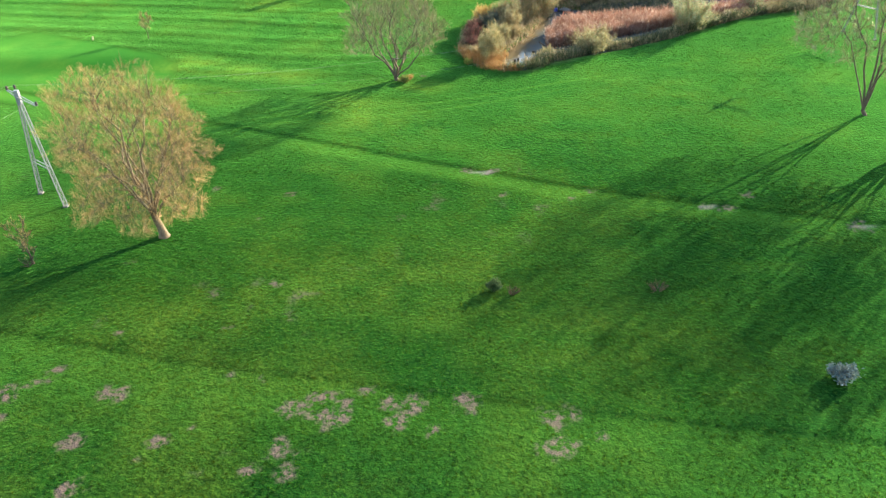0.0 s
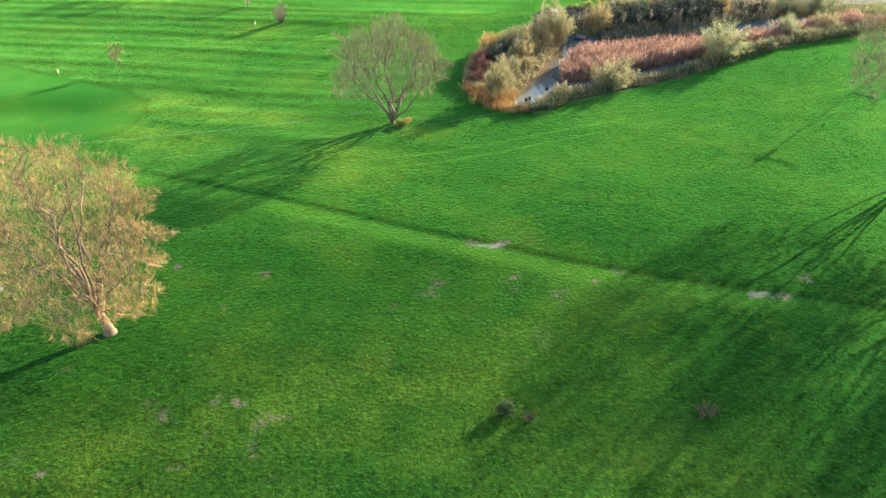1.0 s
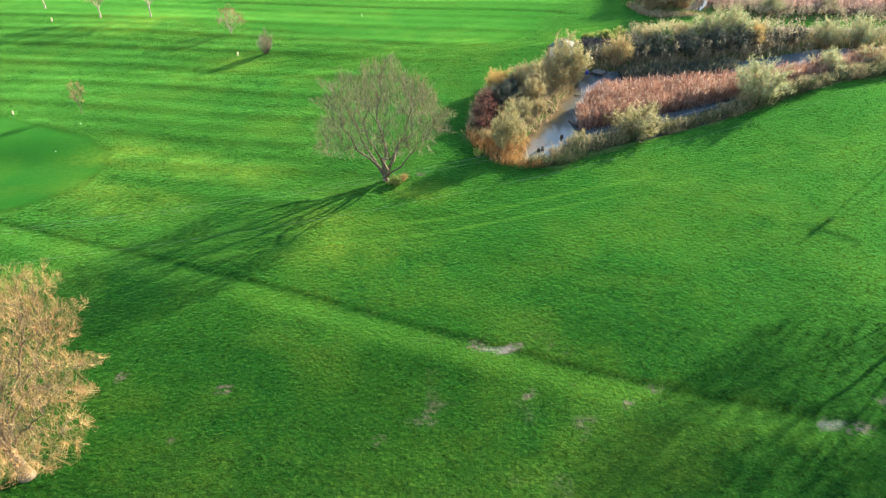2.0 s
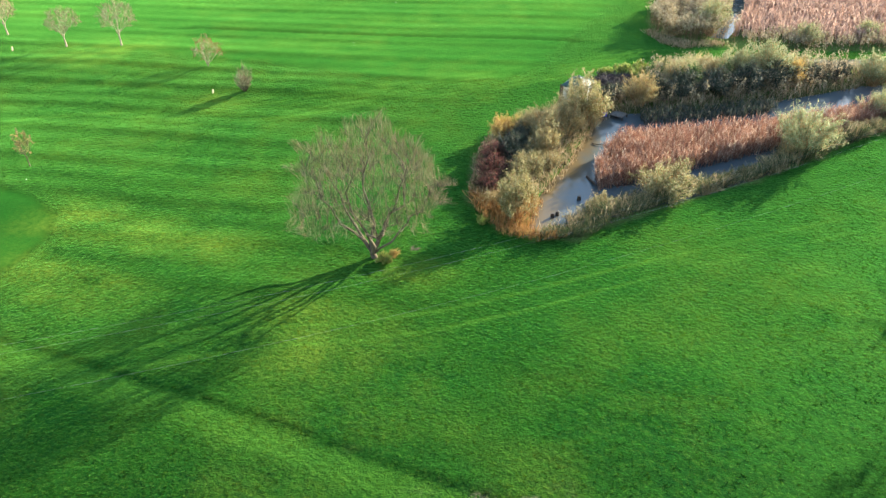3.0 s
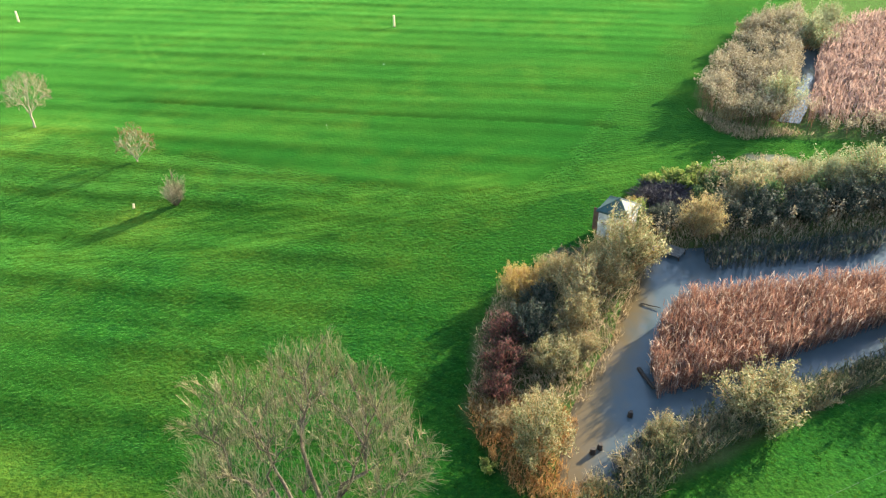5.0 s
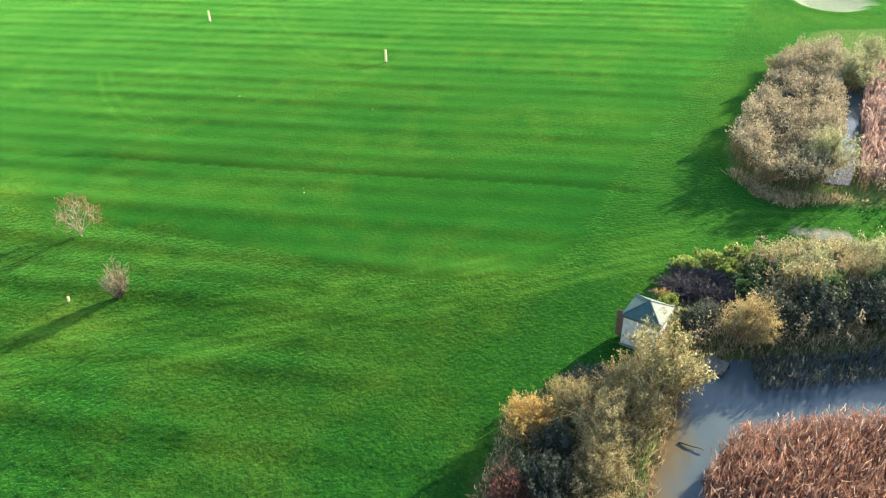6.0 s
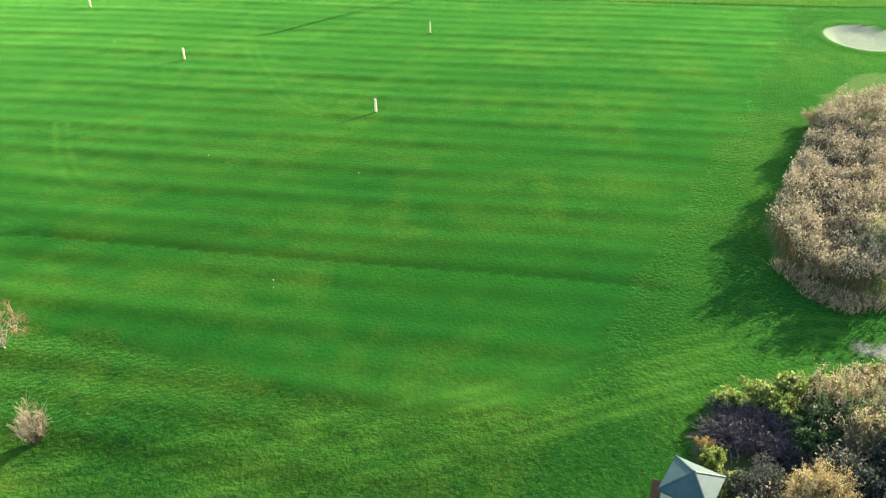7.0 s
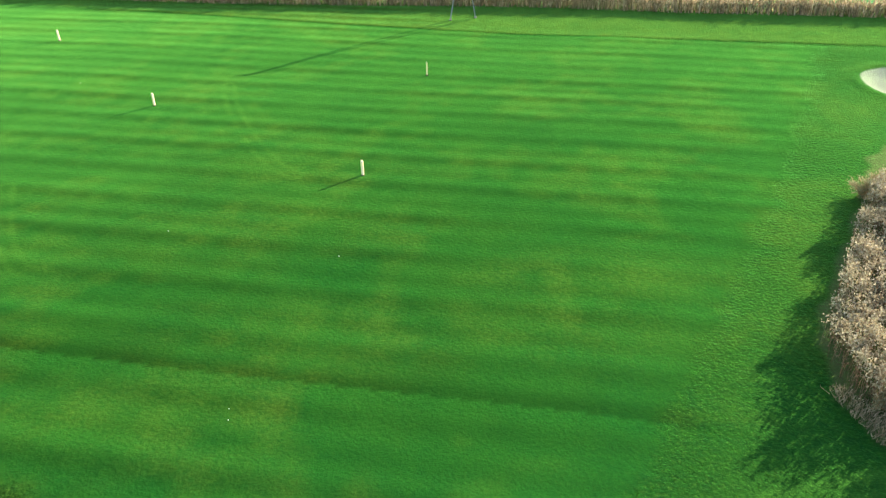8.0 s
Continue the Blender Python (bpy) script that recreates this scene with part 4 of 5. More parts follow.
# bushes: kind, x, y, width, height
POND_TIP_BUSHES = """willow 5.7 80.6 3.0 3.6; willow 7.2 86.9 3.0 2.1; olive 6.0 83.6 2.2 1.3; olive 4.0 82.6 2.2 .9; maroon 4.3 86.8 2.8 2.0; maroon 3.9 84.9 2.2 1.5
maroon 4.4 89.2 2.6 2.0; dark 6.2 89.6 2.8 2.3; dark 6.9 92.2 2.4 2.0; gold 5.8 93.6 3.0 2.1; olive 8.6 90.4 3.4 2.6; olive 9.4 92.6 4.0 3.2
olive 11.0 94.2 3.8 3.2; olive 10.9 95.6 3.4 2.9; willow 12.7 96.1 4.4 4.4; olive 13.9 97.0 2.6 2.8; olive 8.2 94.8 3.0 2.4; olive 9.0 88.2 2.4 1.6
dark 9.2 97.0 2.6 1.0; willow 11.9 82.0 2.6 1.9; twiggy 13.6 82.0 2.4 1.4; twiggy 10.4 80.2 2.6 1.1; twiggy 8.4 79.0 2.0 .9; lime 3.2 79.9 .9 .6"""
SOUTH_BANK_BUSHES = """willow 17.3 84.1 4.6 3.4; twiggy 15.4 82.6 2.2 1.4; fluffy 20.6 84.9 2.4 1.0; fluffy 22.6 86.2 1.8 .9; olive 24.8 86.9 2.0 .9; twiggy 27.0 88.0 2.6 1.2
pale 30.0 90.2 5.0 4.2; olive 28.6 89.4 2.6 1.8; olive 33.4 92.2 2.6 1.6; twiggy 36.0 93.2 2.6 1.4; pale 39.8 97.6 3.8 3.0; olive 38.0 94.4 2.4 1.2
olive 42.0 95.8 3.0 1.4; willow 45.0 99.0 4.0 2.8"""
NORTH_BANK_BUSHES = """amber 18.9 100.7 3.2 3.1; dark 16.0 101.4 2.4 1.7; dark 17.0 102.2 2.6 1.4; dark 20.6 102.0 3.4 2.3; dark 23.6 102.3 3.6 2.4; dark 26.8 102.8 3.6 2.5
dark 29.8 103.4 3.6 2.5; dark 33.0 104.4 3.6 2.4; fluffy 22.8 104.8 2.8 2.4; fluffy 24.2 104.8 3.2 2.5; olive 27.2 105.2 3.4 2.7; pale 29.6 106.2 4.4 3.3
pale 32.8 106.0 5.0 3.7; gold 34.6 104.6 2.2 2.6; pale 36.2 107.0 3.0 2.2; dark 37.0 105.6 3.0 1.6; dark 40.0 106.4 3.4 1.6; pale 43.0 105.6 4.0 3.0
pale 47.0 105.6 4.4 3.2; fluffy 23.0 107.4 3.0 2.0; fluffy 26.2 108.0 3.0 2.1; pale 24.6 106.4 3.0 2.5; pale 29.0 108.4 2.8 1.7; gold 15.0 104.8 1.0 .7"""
BRAMBLE_BUSHES = """lime 7.6 96.4 1.6 .8; green 21.4 106.4 2.8 1.6; green 20.4 105.0 2.6 1.5; green 24.4 103.6 2.6 2.5; green 27.6 104.2 2.4 2.4; green 22.6 106.0 2.4 2.0
lime 18.8 108.2 2.2 1.1; lime 17.0 108.0 1.8 .9; lime 20.6 108.8 2.2 1.2; lime 19.6 107.2 1.8 1.2; lime 22.6 109.2 2.0 .9; lime 15.0 103.8 1.3 1.0
lime 15.2 102.2 1.6 1.1; burnt 16.3 105.6 3.2 .8; burnt 17.8 104.8 3.2 .9; burnt 18.6 104.0 2.6 .9; burnt 17.0 106.9 3.0 .7; burnt 18.4 106.3 2.8 .9
lime 14.4 100.2 1.2 1.0; lime 26.0 110.2 2.0 .7"""
FAR_POND_BUSHES = """olive 32.0 109.4 2.6 1.2; pale 41.4 140.6 6.0 4.0; pale 45.4 144.6 4.6 3.0; pale 31.2 121.4 4.2 3.8; pale 40.8 117.0 3.4 2.2; gold 31.0 121.6 1.8 1.3; pale 48.0 118.0 3.0 2.0
dark 33.4 134.6 3.0 1.6; dark 30.4 129.8 2.8 1.4; olive 38.2 145.6 3.2 1.7; olive 36.0 144.6 3.4 1.6; dark 36.6 140.0 3.2 1.6; fluffy 26.6 120.4 2.4 1.2"""
LAWN_BUSHES = """teal 22.0 30.8 1.5 .8; green 3.4 39.4 1.0 .8; lime -3.5 75.3 1.2 .6; gold -2.9 75.9 .9 .5"""
for bank in (POND_TIP_BUSHES, SOUTH_BANK_BUSHES, NORTH_BANK_BUSHES, BRAMBLE_BUSHES, FAR_POND_BUSHES, LAWN_BUSHES):
    for entry in bank.replace("\n", ";").split(";"):
        kind, *values = entry.split()
        bush(kind, *[float(v) for v in values])


# ---------------------------------------------------------------- reeds, sedges, seed heads, grass
def scatter(outline, density, rng, keep=None):
    c = np.array(outline)
    lo, hi = c.min(0), c.max(0)
    n = int((hi - lo).prod() * density)
    p = rng.uniform(lo, hi, (n, 2))
    ok = in_poly(p[:, 0], p[:, 1], outline) < 0
    p = p[ok]
    return p[keep(p[:, 0], p[:, 1])] if keep is not None else p


def reed_bed(name, pts, height, material, label, seed, blade=.05, per=4, z=None, lean=.12, spray=.15):
    rng = np.random.default_rng(seed)
    n = len(pts)
    z0 = ground_height(pts[:, 0], pts[:, 1]) if z is None else np.full(n, z)
    tall = height * rng.uniform(.72, 1.1, n) * (1 + .14 * vnoise(pts[:, 0], pts[:, 1], 1.6, seed))
    base = np.stack([pts[:, 0], pts[:, 1], z0 - .05], 1)
    sway = np.stack([vnoise(pts[:, 0], pts[:, 1], 2.2, seed + 1), vnoise(pts[:, 0], pts[:, 1], 2.2, seed + 2)], 1) * lean * 1.5
    tip = base + np.concatenate([(rng.normal(0, lean, (n, 2)) + sway) * tall[:, None], tall[:, None]], 1)
    V, F, o = [], [], 0
    v, f = blades(base, tip, np.full(n, blade * .7), rng)
    V.append(v), F.append(f)
    o += len(v)
    for j in range(per - 1):
        t = rng.uniform(.25, .9, n)[:, None]
        b = base + (tip - base) * t
        out = b + np.concatenate([rng.normal(0, spray, (n, 2)), rng.uniform(.1, .5, (n, 1))], 1) * (.5 + .3 * height)
        v, f = blades(b, out, np.full(n, blade), rng)
        V.append(v), F.append(f + o)
        o += len(v)
    me = mesh_of(name, np.concatenate(V), np.concatenate(F), material)
    return tagged(new(name, me), label, "reeds" if "reed" in name else "plants", kind="stuff")


rng = np.random.default_rng(5)
reed_bed("reed_bed", scatter(REED_A, 84, rng), 1.95, M_REED, "dense red-brown dead reeds standing in pond water", 61, .034, 5, WATER_Z - .1, .07)
reed_bed("reed_bed", scatter(REED_B, 16, rng), 1.9, M_REED_FAR, "pinkish-brown reed bed of the farther pond", 62, .09, 4, -.2)


def bank_a(x, y):
    return in_poly(x, y, grown_outline(WATER_A, .2)) > 0


tip = [(2.4, 84.5), (2.6, 82.2), (4.3, 78.6), (6.8, 77.4), (8.6, 77.7), (9, 79.2), (7.2, 79.4), (8.2, 83), (7, 84.5), (4, 84.6)]
reed_bed("rust_grass", scatter(tip, 60, rng, bank_a), .8, M_RUST, "rust-orange dead grass at the pond's tip", 63, .035, 4, None, .3)
west = [(2.3, 84), (3.4, 83), (9, 85), (12, 91), (15, 98), (12, 99), (8, 97), (5, 95.3), (3.2, 91), (2.7, 87)]
reed_bed("bank_grass", scatter(west, 34, rng, bank_a), .9, M_STRAW, "straw-brown dead grass under the pond bushes", 64, .035, 4, None, .3)
south = [(6.8, 77.5), (10.5, 78.1), (14.7, 81.1), (21, 84.3), (28.2, 87.5), (38.9, 94.1), (48.3, 97.1), (50, 100), (40, 96), (30, 90.8), (26, 88.2),
         (20, 86.0), (14.4, 83.8), (10.8, 82), (8.8, 79.8)]
reed_bed("bank_grass", scatter(south, 56, rng), 1.25, M_SEDGE_SHADE, "grey-green sedge along the pond bank, shade put into its colour", 65, .035, 4, None, .3)
reed_bed("bank_grass", scatter(south, 8, rng), 1.5, M_STRAW, "straw-brown dead grass along the pond bank", 66, .03, 4, None, .25)
channel = [(18.6, 97), (22, 97.2), (28, 98), (31.5, 99.2), (31.5, 101.2), (25, 99.7), (18.6, 99.3)]
# dark leaf colour stands in for the shade over the back channel
reed_bed("sedge_bed", scatter(channel, 30, rng), 1.2, M_LEAF_DARK_SHADE, "sedge behind the reeds, coloured dark for the channel's shade", 68, .05, 4, WATER_Z - .1)
north = [(15.2, 99.4), (18, 99.2), (25, 99.6), (33, 101.8), (42, 105), (50, 105.2), (60, 106), (46, 108.6), (33, 110.4), (24.8, 110.3), (20.6, 109.3),
         (20.6, 104.6), (18, 102), (15.4, 101)]
reed_bed("bank_grass", scatter(north, 26, rng), 1.1, M_STRAW, "tall pale dead grass and weeds behind the pond", 67, .035, 4, None, .25)


def seed_heads(name, pts, height, label, seed):
    """Upright weeds, each with a loose fluffy head."""
    rng = np.random.default_rng(seed)
    pts = pts[vnoise(pts[:, 0], pts[:, 1], 1.1, seed + 5) + rng.uniform(-.5, .5, len(pts)) > -.6]
    n = len(pts)
    z0 = ground_height(pts[:, 0], pts[:, 1])
    tall = height * rng.uniform(.8, 1.1, n) * (1 + .25 * vnoise(pts[:, 0], pts[:, 1], 3, seed) + .38 * vnoise(pts[:, 0], pts[:, 1], .9, seed + 1))
    base = np.stack([pts[:, 0], pts[:, 1], z0 - .05], 1)
    head = base + np.stack([rng.normal(0, .12, n), rng.normal(0, .12, n), tall], 1)
    v0, f0 = blades(base, head, np.full(n, .025), rng)
    per = 16
    at = np.repeat(head, per, 0) + rng.normal(0, 1, (n * per, 3)) * np.array([.11, .11, .24])
    way = rng.normal(0, .7, (n * per, 3)) + np.array([0, 0, .9])
    v1, f1 = leaves(at, way, rng.uniform(.10, .22, n * per), rng.uniform(.06, .13, n * per), rng)
    per = 5
    at = np.repeat(base, per, 0) + np.repeat(head - base, per, 0) * rng.uniform(.3, .9, (n * per, 1)) + rng.normal(0, .05, (n * per, 3))
    v2, f2 = leaves(at, rng.normal(0, 1, (n * per, 3)), rng.uniform(.12, .25, n * per), rng.uniform(.04, .07, n * per), rng)
    top = thing(name, Matrix.Identity(4), label, "plants", kind="stuff")
    part("heads", mesh_of("heads", v1, f1, M_FLUFF), M_FLUFF, top)
    part("stalks", mesh_of("stalks", np.concatenate([v0, v2]), np.concatenate([f0, f2 + len(v0)]), M_STALK), M_STALK, top)


fluffy_b = [(24.8, 121.4), (26, 119), (28, 117.5), (30.5, 117.3), (33, 117.4), (33.4, 119.8), (31.4, 120.4), (33.6, 124), (36.2, 129.2), (39.2, 137.2),
            (40.8, 141.6), (43, 144.6), (42, 147.6), (38.4, 147.4), (33.6, 140.6), (26.9, 129.1), (24.9, 125.8)]
seed_heads("seed_head_weeds", scatter(fluffy_b, 15, rng), 2.1, "dense beige seed-head weeds on the farther pond's bank", 71)
corner = [(23.9, 121.4), (24.7, 117.8), (26.6, 115.8), (30.2, 116.3), (33, 116.6), (30.4, 117.4), (28, 117.6), (26, 119.2), (24.8, 122)]
reed_bed("bank_grass", scatter(corner, 46, rng), .55, M_STRAW, "low greyish dead grass at the farther pond's corner", 75, .035, 4, None, .4)
seed_heads("seed_head_weeds", scatter([(33, 116.6), (40, 114.6), (55, 113.8), (70, 118), (60, 116), (46, 116.4), (35, 119.4)], 6, rng), 1.0,
           "beige weeds along the farther pond's near edge", 72)
seed_heads("seed_head_weeds", scatter(north, 2.2, rng), 1.7, "pale seed-head weeds behind the pond", 73)
seed_heads("seed_head_weeds", scatter([(19, 84.0), (22, 85.0), (24, 86.4), (23, 86.8), (19.5, 85.2)], 8, rng), .8, "cream seed-head weeds on the pond bank", 74)


def far_strip():
    rng = np.random.default_rng(81)
    n = 9000
    t = rng.uniform(-80, 100, n)
    off = rng.uniform(0, 2.6, n)
    pts = np.stack([t, on(HEDGE, t) + off], 1)
    reed_bed("reed_strip", pts, 2.3, M_STRAW, "strip of tall dry reeds along the field's far edge", 82, .12, 4, None, .12)


far_strip()


def grass_tufts():
    """Short uneven blades on the rougher turf."""
    rng = np.random.default_rng(91)
    n = 230000
    # denser near the camera's line
    y = 8 + 111 * rng.uniform(0, 1, n) ** 1.1
    x = rng.uniform(-1, 1, n) * (20 + (y - 8) * .40)
    one, two = zones(x, y)
    ok = (one[:, 0] < .4) & (one[:, 3] < .1) & (two[:, 0] < .35) & (two[:, 2] < .3)
    ok &= rng.uniform(0, 1, n) < .62 + .25 * vnoise(x, y, 1.1, 92) + .2 * vnoise(x, y, 4, 93)
    ok &= rng.uniform(0, 1, n) < smooth(1.0, .75, np.abs(x) / (20 + (y - 8) * .40)) * smooth(119, 106, y) * smooth(8, 22, y)
    x, y = x[ok], y[ok]
    n = len(x)
    z = ground_height(x, y)
    per = 4
    base = np.repeat(np.stack([x, y, z - .02], 1), per, 0) + np.concatenate([rng.normal(0, .05, (n * per, 2)), np.zeros((n * per, 1))], 1)
    tall = rng.uniform(.03, .085, n * per) * np.repeat(rng.uniform(.7, 1.4, n), per)
    tip = base + np.concatenate([rng.normal(0, .07, (n * per, 2)), tall[:, None]], 1)
    way = tip - base
    side = unit(np.cross(way, rng.normal(size=way.shape))) * .026
    verts = np.stack([base - side, base + side, tip], 1).reshape(-1, 3)
    me = mesh_of("grass_tufts", verts, np.arange(len(verts)).reshape(-1, 3), M_BLADE)
    add_zones(me, verts[:, 0].astype(float), verts[:, 1].astype(float))
    tagged(new("grass_tufts", me), "tufts of uneven green grass", "grass", kind="stuff")


grass_tufts()


# ---------------------------------------------------------------- hut
def hut():
    """A small square shelter with a pyramid roof, its brown door standing open."""
    top = thing("hut", pose(13.0, 100.9, gz(13, 100.9), 0, 0, -33.0), "small whitewashed hut with green pyramid roof beside the pond", "hut")
    w, h, t = 2.0, 2.08, .09
    bm = bmesh.new()
    box(bm, (w + .2, w + .2, .16), pose(0, 0, .04), .02)
    part("floor", bm, M_CONCRETE, top)
    # front wall (towards -y), right wall (+x), back wall (+y)
    for size, at in (((w, t, h), (0, -w / 2 + t / 2)), ((t, w - 2 * t, h), (w / 2 - t / 2, 0)), ((w, t, h), (0, w / 2 - t / 2))):
        bm = bmesh.new()
        box(bm, size, pose(at[0], at[1], .12 + h / 2), .012)
        part("wall", bm, M_WALL, top)
    # left wall (-x) with the doorway
    bm = bmesh.new()
    side = (w - 2 * t - .85) / 2
    for y0 in (-w / 2 + t + side / 2, w / 2 - t - side / 2):
        box(bm, (t, side, h), pose(-w / 2 + t / 2, y0, .12 + h / 2))
    box(bm, (t, .85, h - 1.85), pose(-w / 2 + t / 2, 0, .12 + 1.85 + (h - 1.85) / 2))
    part("wall", bm, M_WALL, top)
    # corner boards
    for sx in (-1, 1):
        for sy in (-1, 1):
            bm = bmesh.new()
            box(bm, (.10, .10, h), pose(sx * (w / 2 - .02), sy * (w / 2 - .02), .12 + h / 2), .01)
            part("corner_post", bm, M_WALL, top)
    e, z0, rise = 1.16, .12 + h, .72
    corners = [(-e, -e), (e, -e), (e, e), (-e, e)]
    for i in range(4):
        (ax, ay), (bx, by) = corners[i], corners[(i + 1) % 4]
        bm = bmesh.new()
        lo = [bm.verts.new((ax, ay, z0 - .06)), bm.verts.new((bx, by, z0 - .06)), bm.verts.new((0, 0, z0 + rise - .06))]
        hi = [bm.verts.new((ax, ay, z0)), bm.verts.new((bx, by, z0)), bm.verts.new((0, 0, z0 + rise))]
        bm.faces.new(hi)
        bm.faces.new(lo[::-1])
        for j in range(3):
            bm.faces.new((lo[j], lo[(j + 1) % 3], hi[(j + 1) % 3], hi[j]))
        bmesh.ops.recalc_face_normals(bm, faces=bm.faces)
        panel = part("roof_panel", bm, M_ROOF, top)
        bm = bmesh.new()
        beam(bm, (ax, ay, z0 + .012), (0, 0, z0 + rise + .012), .06, .03)
        part("hip_cap", bm, M_ROOF, top)
        bm = bmesh.new()
        beam(bm, (ax, ay, z0 - .08), (bx, by, z0 - .08), .03, .09)
        part("fascia", bm, M_ROOF, top)
    bm = bmesh.new()
    cone(bm, .07, .01, z0 + rise, z0 + rise + .1, 8)
    part("finial", bm, M_ROOF, top)
    # the door, open outwards, with a frame of ledges
    bm = bmesh.new()
    box(bm, (.62, .05, 1.8), pose(-w / 2 - .31, -.46, 1.04), .008)
    door = part("door", bm, M_DOOR, top, "brown plank door standing open")
    for z in (.45, 1.65):
        bm = bmesh.new()
        box(bm, (.54, .03, .1), pose(-w / 2 - .31, -.50, z))
        part("ledge", bm, M_DOOR, door)


hut()


# ---------------------------------------------------------------- jetty, logs, stumps
def jetty():
    top = thing("jetty", pose(16.6, 98.9, WATER_Z - .12, 0, 0, -38) @ Matrix.Scale(.8, 4), "small weathered plank jetty over the pond water", "jetty")
    for i in range(9):
        bm = bmesh.new()
        box(bm, (.16, 1.5, .05), pose(-.72 + .18 * i, 0, .55, 0, 0, (i % 3 - 1) * 1.2), .006)
        part("plank", bm, M_WOOD, top)
    for y in (-.55, .55):
        bm = bmesh.new()
        beam(bm, (-.8, y, .48), (.85, y, .48), .08, .10)
        part("bearer", bm, M_DARKWOOD, top)
    for x in (-.7, .78):
        for y in (-.62, .62):
            bm = bmesh.new()
            cone(bm, .06, .055, -.9, .62, 8, pose(x, y, 0))
            part("post", bm, M_DARKWOOD, top)


jetty()


def log(name, a, b, r, label):
    rng = np.random.default_rng(int(a[0] * 10))
    s = np.linspace(0, 1, 6)[:, None]
    path = np.array(a) + (np.array(b) - np.array(a)) * s + rng.normal(0, r * .25, (6, 3))
    v, f = tubes(path[None], (r * (1.1 - .5 * s[:, 0]))[None], 7)
    tagged(new(name, mesh_of(name, v, f, M_DARKWOOD, True)), label, "log")


log("log", (13.9, 91.0, WATER_Z + .05), (14.6, 89.6, WATER_Z + .22), .13, "dark wet log lying at the reeds' edge")
log("log", (12.0, 87.4, WATER_Z + .02), (12.4, 85.6, WATER_Z + .2), .12, "dark wet log beside the reed bed")
log("branch", (13.3, 93.4, WATER_Z + .05), (14.4, 92.8, WATER_Z + .12), .04, "thin dead branch floating in the pond")
for x, y in ((10.8, 83.8), (8.5, 81.3), (8.9, 81.6), (10.0, 89.0), (10.5, 89.6)):
    bm = bmesh.new()
    cone(bm, .2, .12, -.4, .28, 9)
    for v in bm.verts:
        v.co += Vector((noise.noise(v.co * 7 + Vector((x, y, 0))) * .07, noise.noise(v.co * 6 + Vector((y, x, 0))) * .07, 0))
    ob = part("stump", bm, M_DARKWOOD)
    ob.location = (x, y, WATER_Z + .05)
    tagged(ob, "dark wet stump standing at the water's edge", "stump", "stumps")
bm = bmesh.new()
cone(bm, .22, .24, 0, .5, 12)
ob = part("barrel", bm, M_BLUE)
ob.location = (15.4, 99.3, gz(15.4, 99.3))
tagged(ob, "blue plastic barrel beside the jetty", "barrel")


# ---------------------------------------------------------------- pylons
def pylon(a, b, height, arm_turn, label):
    """Two lattice legs that lean together, a cross-piece, a head with arms and insulators."""
    a, b = Vector((*a, gz(*a))), Vector((*b, gz(*b)))
    mid = (a + b) / 2
    top = thing("power_pylon", Matrix.Translation(mid), label, "pylon", "power pylons")
    along = (b - a).normalized()
    out = Vector((-along.y, along.x, 0))
    head = Vector((0, 0, height))
    for foot in (a - mid, b - mid):
        bm = bmesh.new()
        box(bm, (.4, .4, .2), pose(foot.x, foot.y, foot.z), .03)
        part("footing", bm, M_CONCRETE, top)
        bm = bmesh.new()
        crown = head + (foot * .05) - Vector((0, 0, .4))
        rails = []
        for s in (-1, 1):
            p, q = foot + out * .15 * s + Vector((0, 0, .1)), crown + out * .10 * s
            beam(bm, p, q, .075, .06)
            rails.append((p, q))
        steps_n = 26
        for i in range(steps_n):
            u, w = i / steps_n, (i + 1) / steps_n
            (p0, q0), (p1, q1) = rails if i % 2 else rails[::-1]
            beam(bm, p0.lerp(q0, u), p1.lerp(q1, w), .035)
            beam(bm, p0.lerp(q0, w), p1.lerp(q1, w), .035)
        part("leg", bm, M_STEEL, top)
    for s in (-1, 1):
        bm = bmesh.new()
        u = .36
        beam(bm, (a - mid).lerp(head, u) + out * .14 * s, (b - mid).lerp(head, u) + out * .14 * s, .06)
        part("cross_piece", bm, M_STEEL, top)
    bm = bmesh.new()
    box(bm, (.3, .3, 1.1), Matrix.Translation(head - Vector((0, 0, .2))), .01)
    part("mast_head", bm, M_STEEL, top)
    turn = Matrix.Rotation(radians(arm_turn), 4, "Z")
    tips = []
    for end, lift in ((-1.5, .0), (2.8, -.1)):
        tipv = head + turn @ Vector((end, 0, lift))
        bm = bmesh.new()
        for s in (-.14, .14):
            beam(bm, head + turn @ Vector((0, s, -.1)), tipv + turn @ Vector((0, s * .4, 0)), .06)
        part("arm", bm, M_STEEL, top)
        tips.append(tipv)
    tips.append(head + Vector((0, 0, .45)))
    for p in tips:
        bm = bmesh.new()
        for k in range(3):
            cone(bm, .11, .05, .05 + k * .09, .13 + k * .09, 8, Matrix.Translation(p))
        part("insulator", bm, M_GLAZE, top)
    return [mid + p + Vector((0, 0, .3)) for p in tips]


ends = pylon((-31.6, 53.2), (-28.8, 51.1), 8.7, -40, "grey steel lattice power pylon with two leaning legs on the grass")
far_ends = pylon((1.2, 196.7), (4.7, 197.7), 10.2, 15, "grey steel lattice power pylon at the field's far edge")


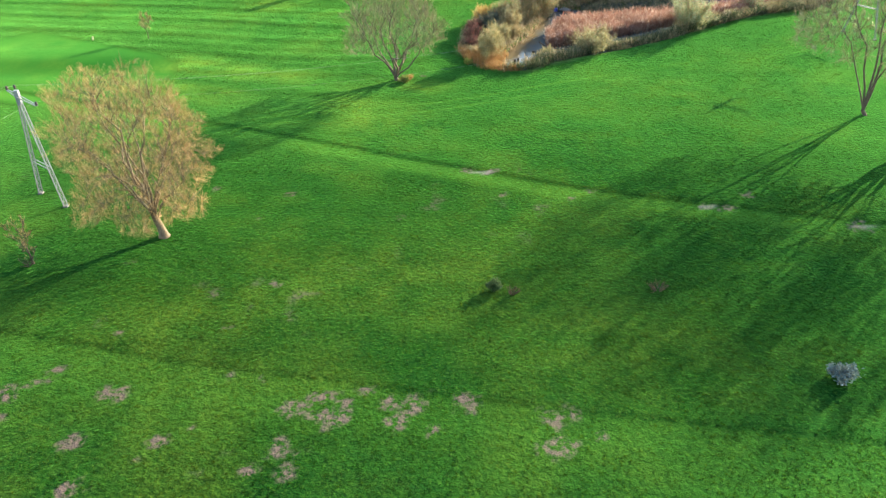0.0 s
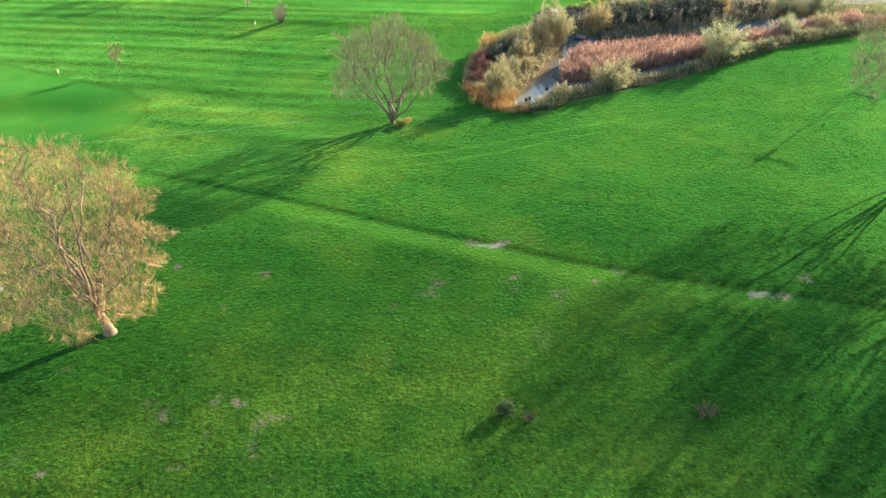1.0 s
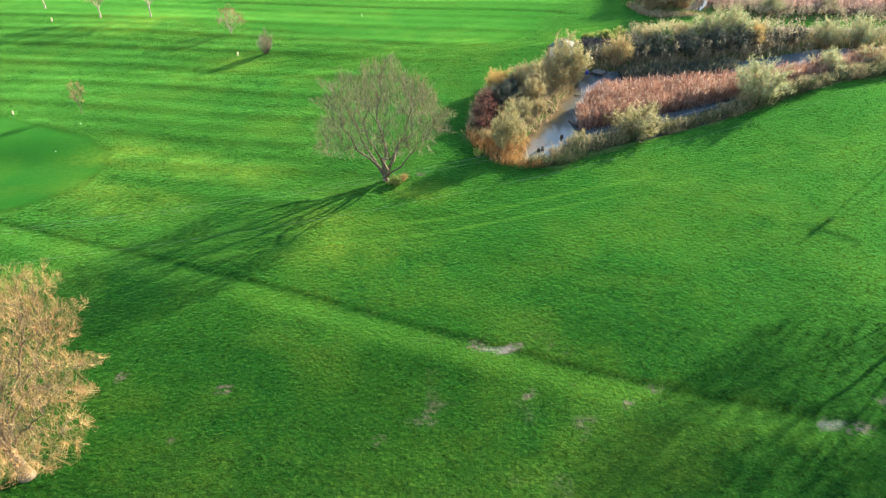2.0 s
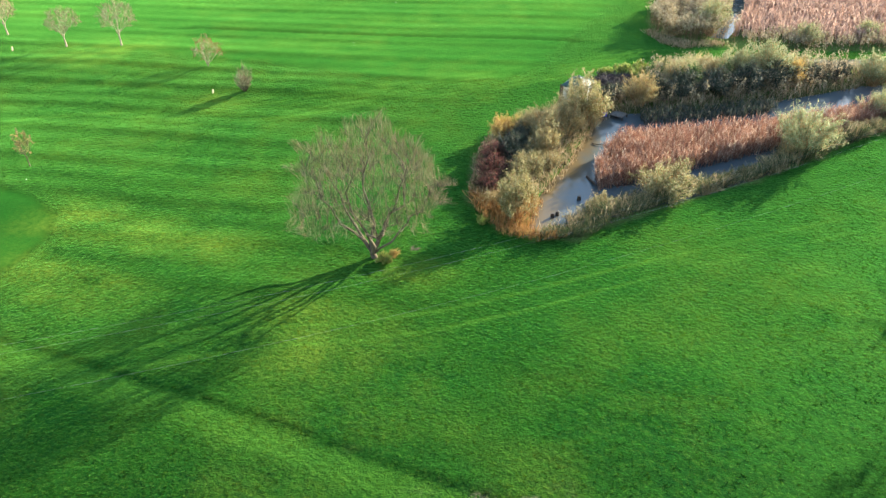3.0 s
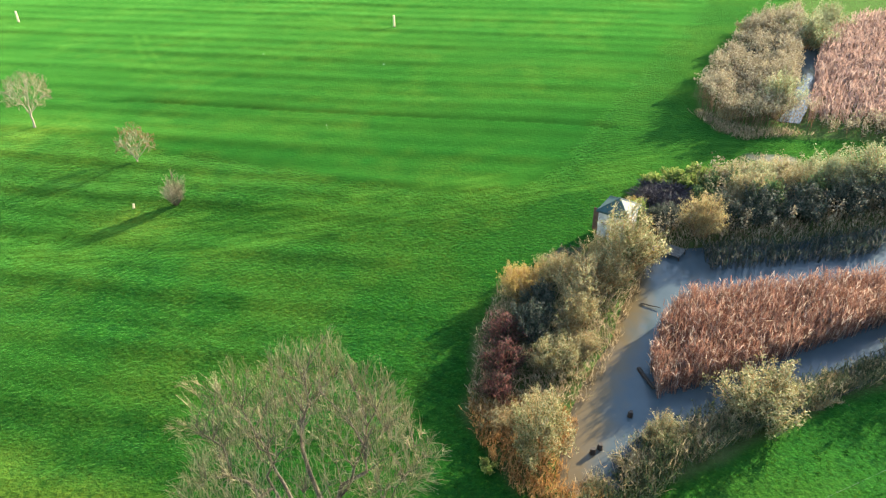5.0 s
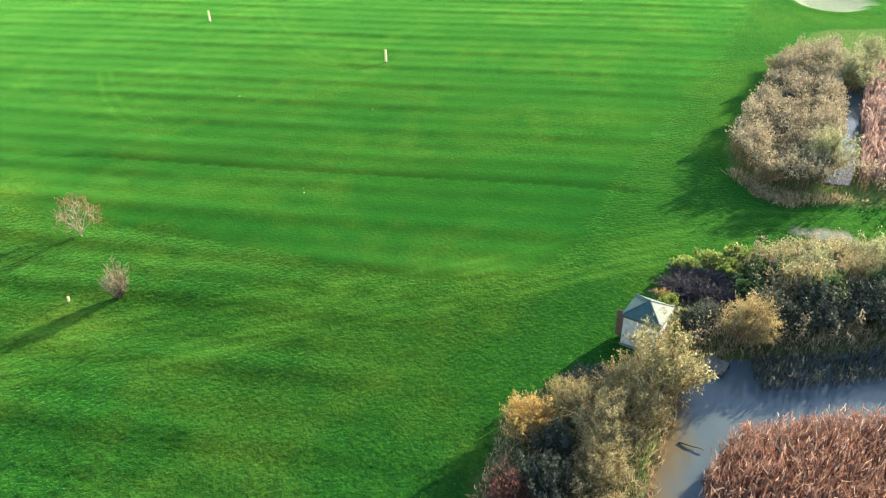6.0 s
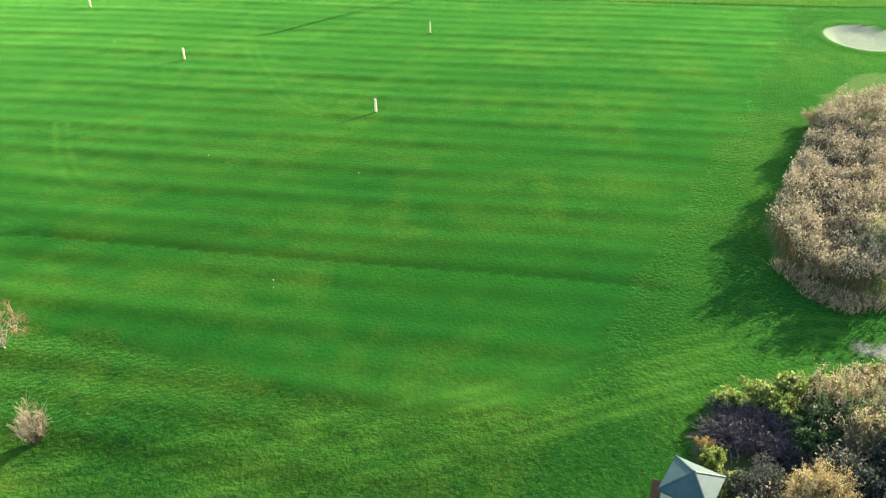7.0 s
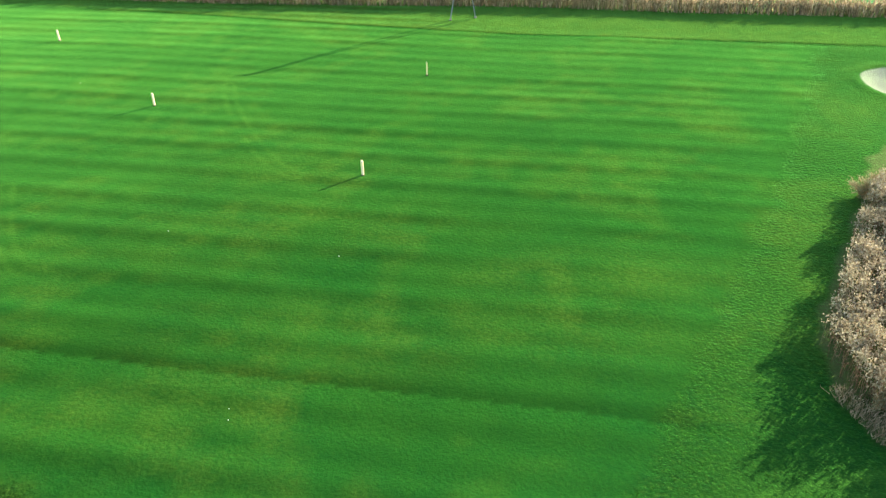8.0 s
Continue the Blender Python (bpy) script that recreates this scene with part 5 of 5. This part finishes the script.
def wire(a, b, sag):
    s = np.linspace(0, 1, 24)[:, None]
    path = np.array(a) + (np.array(b) - np.array(a)) * s
    path[:, 2] -= (sag * 4 * s * (1 - s))[:, 0]
    v, f = tubes(path[None], np.full((1, 24), .0026), 4)
    tagged(new("power_line", mesh_of("power_line", v, f, M_WIRE)), "thin pale overhead wire from a pylon", "wire", "overhead wires")


side_ends = pylon((47.6, 88.2), (49.9, 85.2), 9.2, -40, "grey steel lattice power pylon behind bare trees")
for p, q in zip(ends, side_ends):
    wire(p, p + Vector((-36, -52, .5)), 2.0)
    wire(p, q, 3.4)


# ---------------------------------------------------------------- range markers, flag, small things
def range_post(x, y, h):
    top = thing("range_marker", stand(x, y, 20), "cream-white round marker post on the mown range", "marker", "range markers")
    bm = bmesh.new()
    cone(bm, .115, .115, .06, h - .06, 14)
    cone(bm, .115, .05, h - .06, h, 14)
    part("post", bm, M_WHITE, top)
    bm = bmesh.new()
    cone(bm, .16, .14, -.05, .07, 14)
    part("base", bm, M_DARKWOOD, top, "dark base ring")


for x, y in ((-5.8, 148.9), (-30.2, 165.9), (-50.8, 188.7), (-54.7, 153.2)):
    range_post(x, y, 1.42)

top = thing("range_flag", stand(-1.2, 174.6), "thin white stick in a dark cup on the range", "marker")
bm = bmesh.new()
cone(bm, .05, .04, 0, 1.6, 8)
part("stick", bm, M_WHITE, top)
bm = bmesh.new()
cone(bm, .16, .13, -.04, .12, 12)
part("cup", bm, M_DARKWOOD, top)

for x, y, h in ((-22.6, 104.8, .42), (-49.4, 118.8, .5), (-40.8, 89.8, .42)):
    top = thing("tee_marker", stand(x, y, 30), "small white tee marker on the lawn", "marker", "tee markers")
    bm = bmesh.new()
    box(bm, (.15, .11, h), pose(0, 0, h / 2, 8, 6), .03)
    part("block", bm, M_WHITE, top)
    bm = bmesh.new()
    cone(bm, .04, .04, -.15, .05, 6)
    part("peg", bm, M_DARKWOOD, top)

for x, y in ((-20, 139.4), (-6.1, 135.9), (-10, 119.2), (-10.2, 120.1), (-41.2, 172.5), (-33.5, 82), (-33.4, 87.4)):
    bm = bmesh.new()
    bmesh.ops.create_icosphere(bm, subdivisions=2, radius=.028)
    ob = part("golf_ball", bm, M_BALL)
    ob.location = (x, y, gz(x, y) + .05)
    tagged(ob, "white golf ball lying on the turf", "ball", "golf balls")
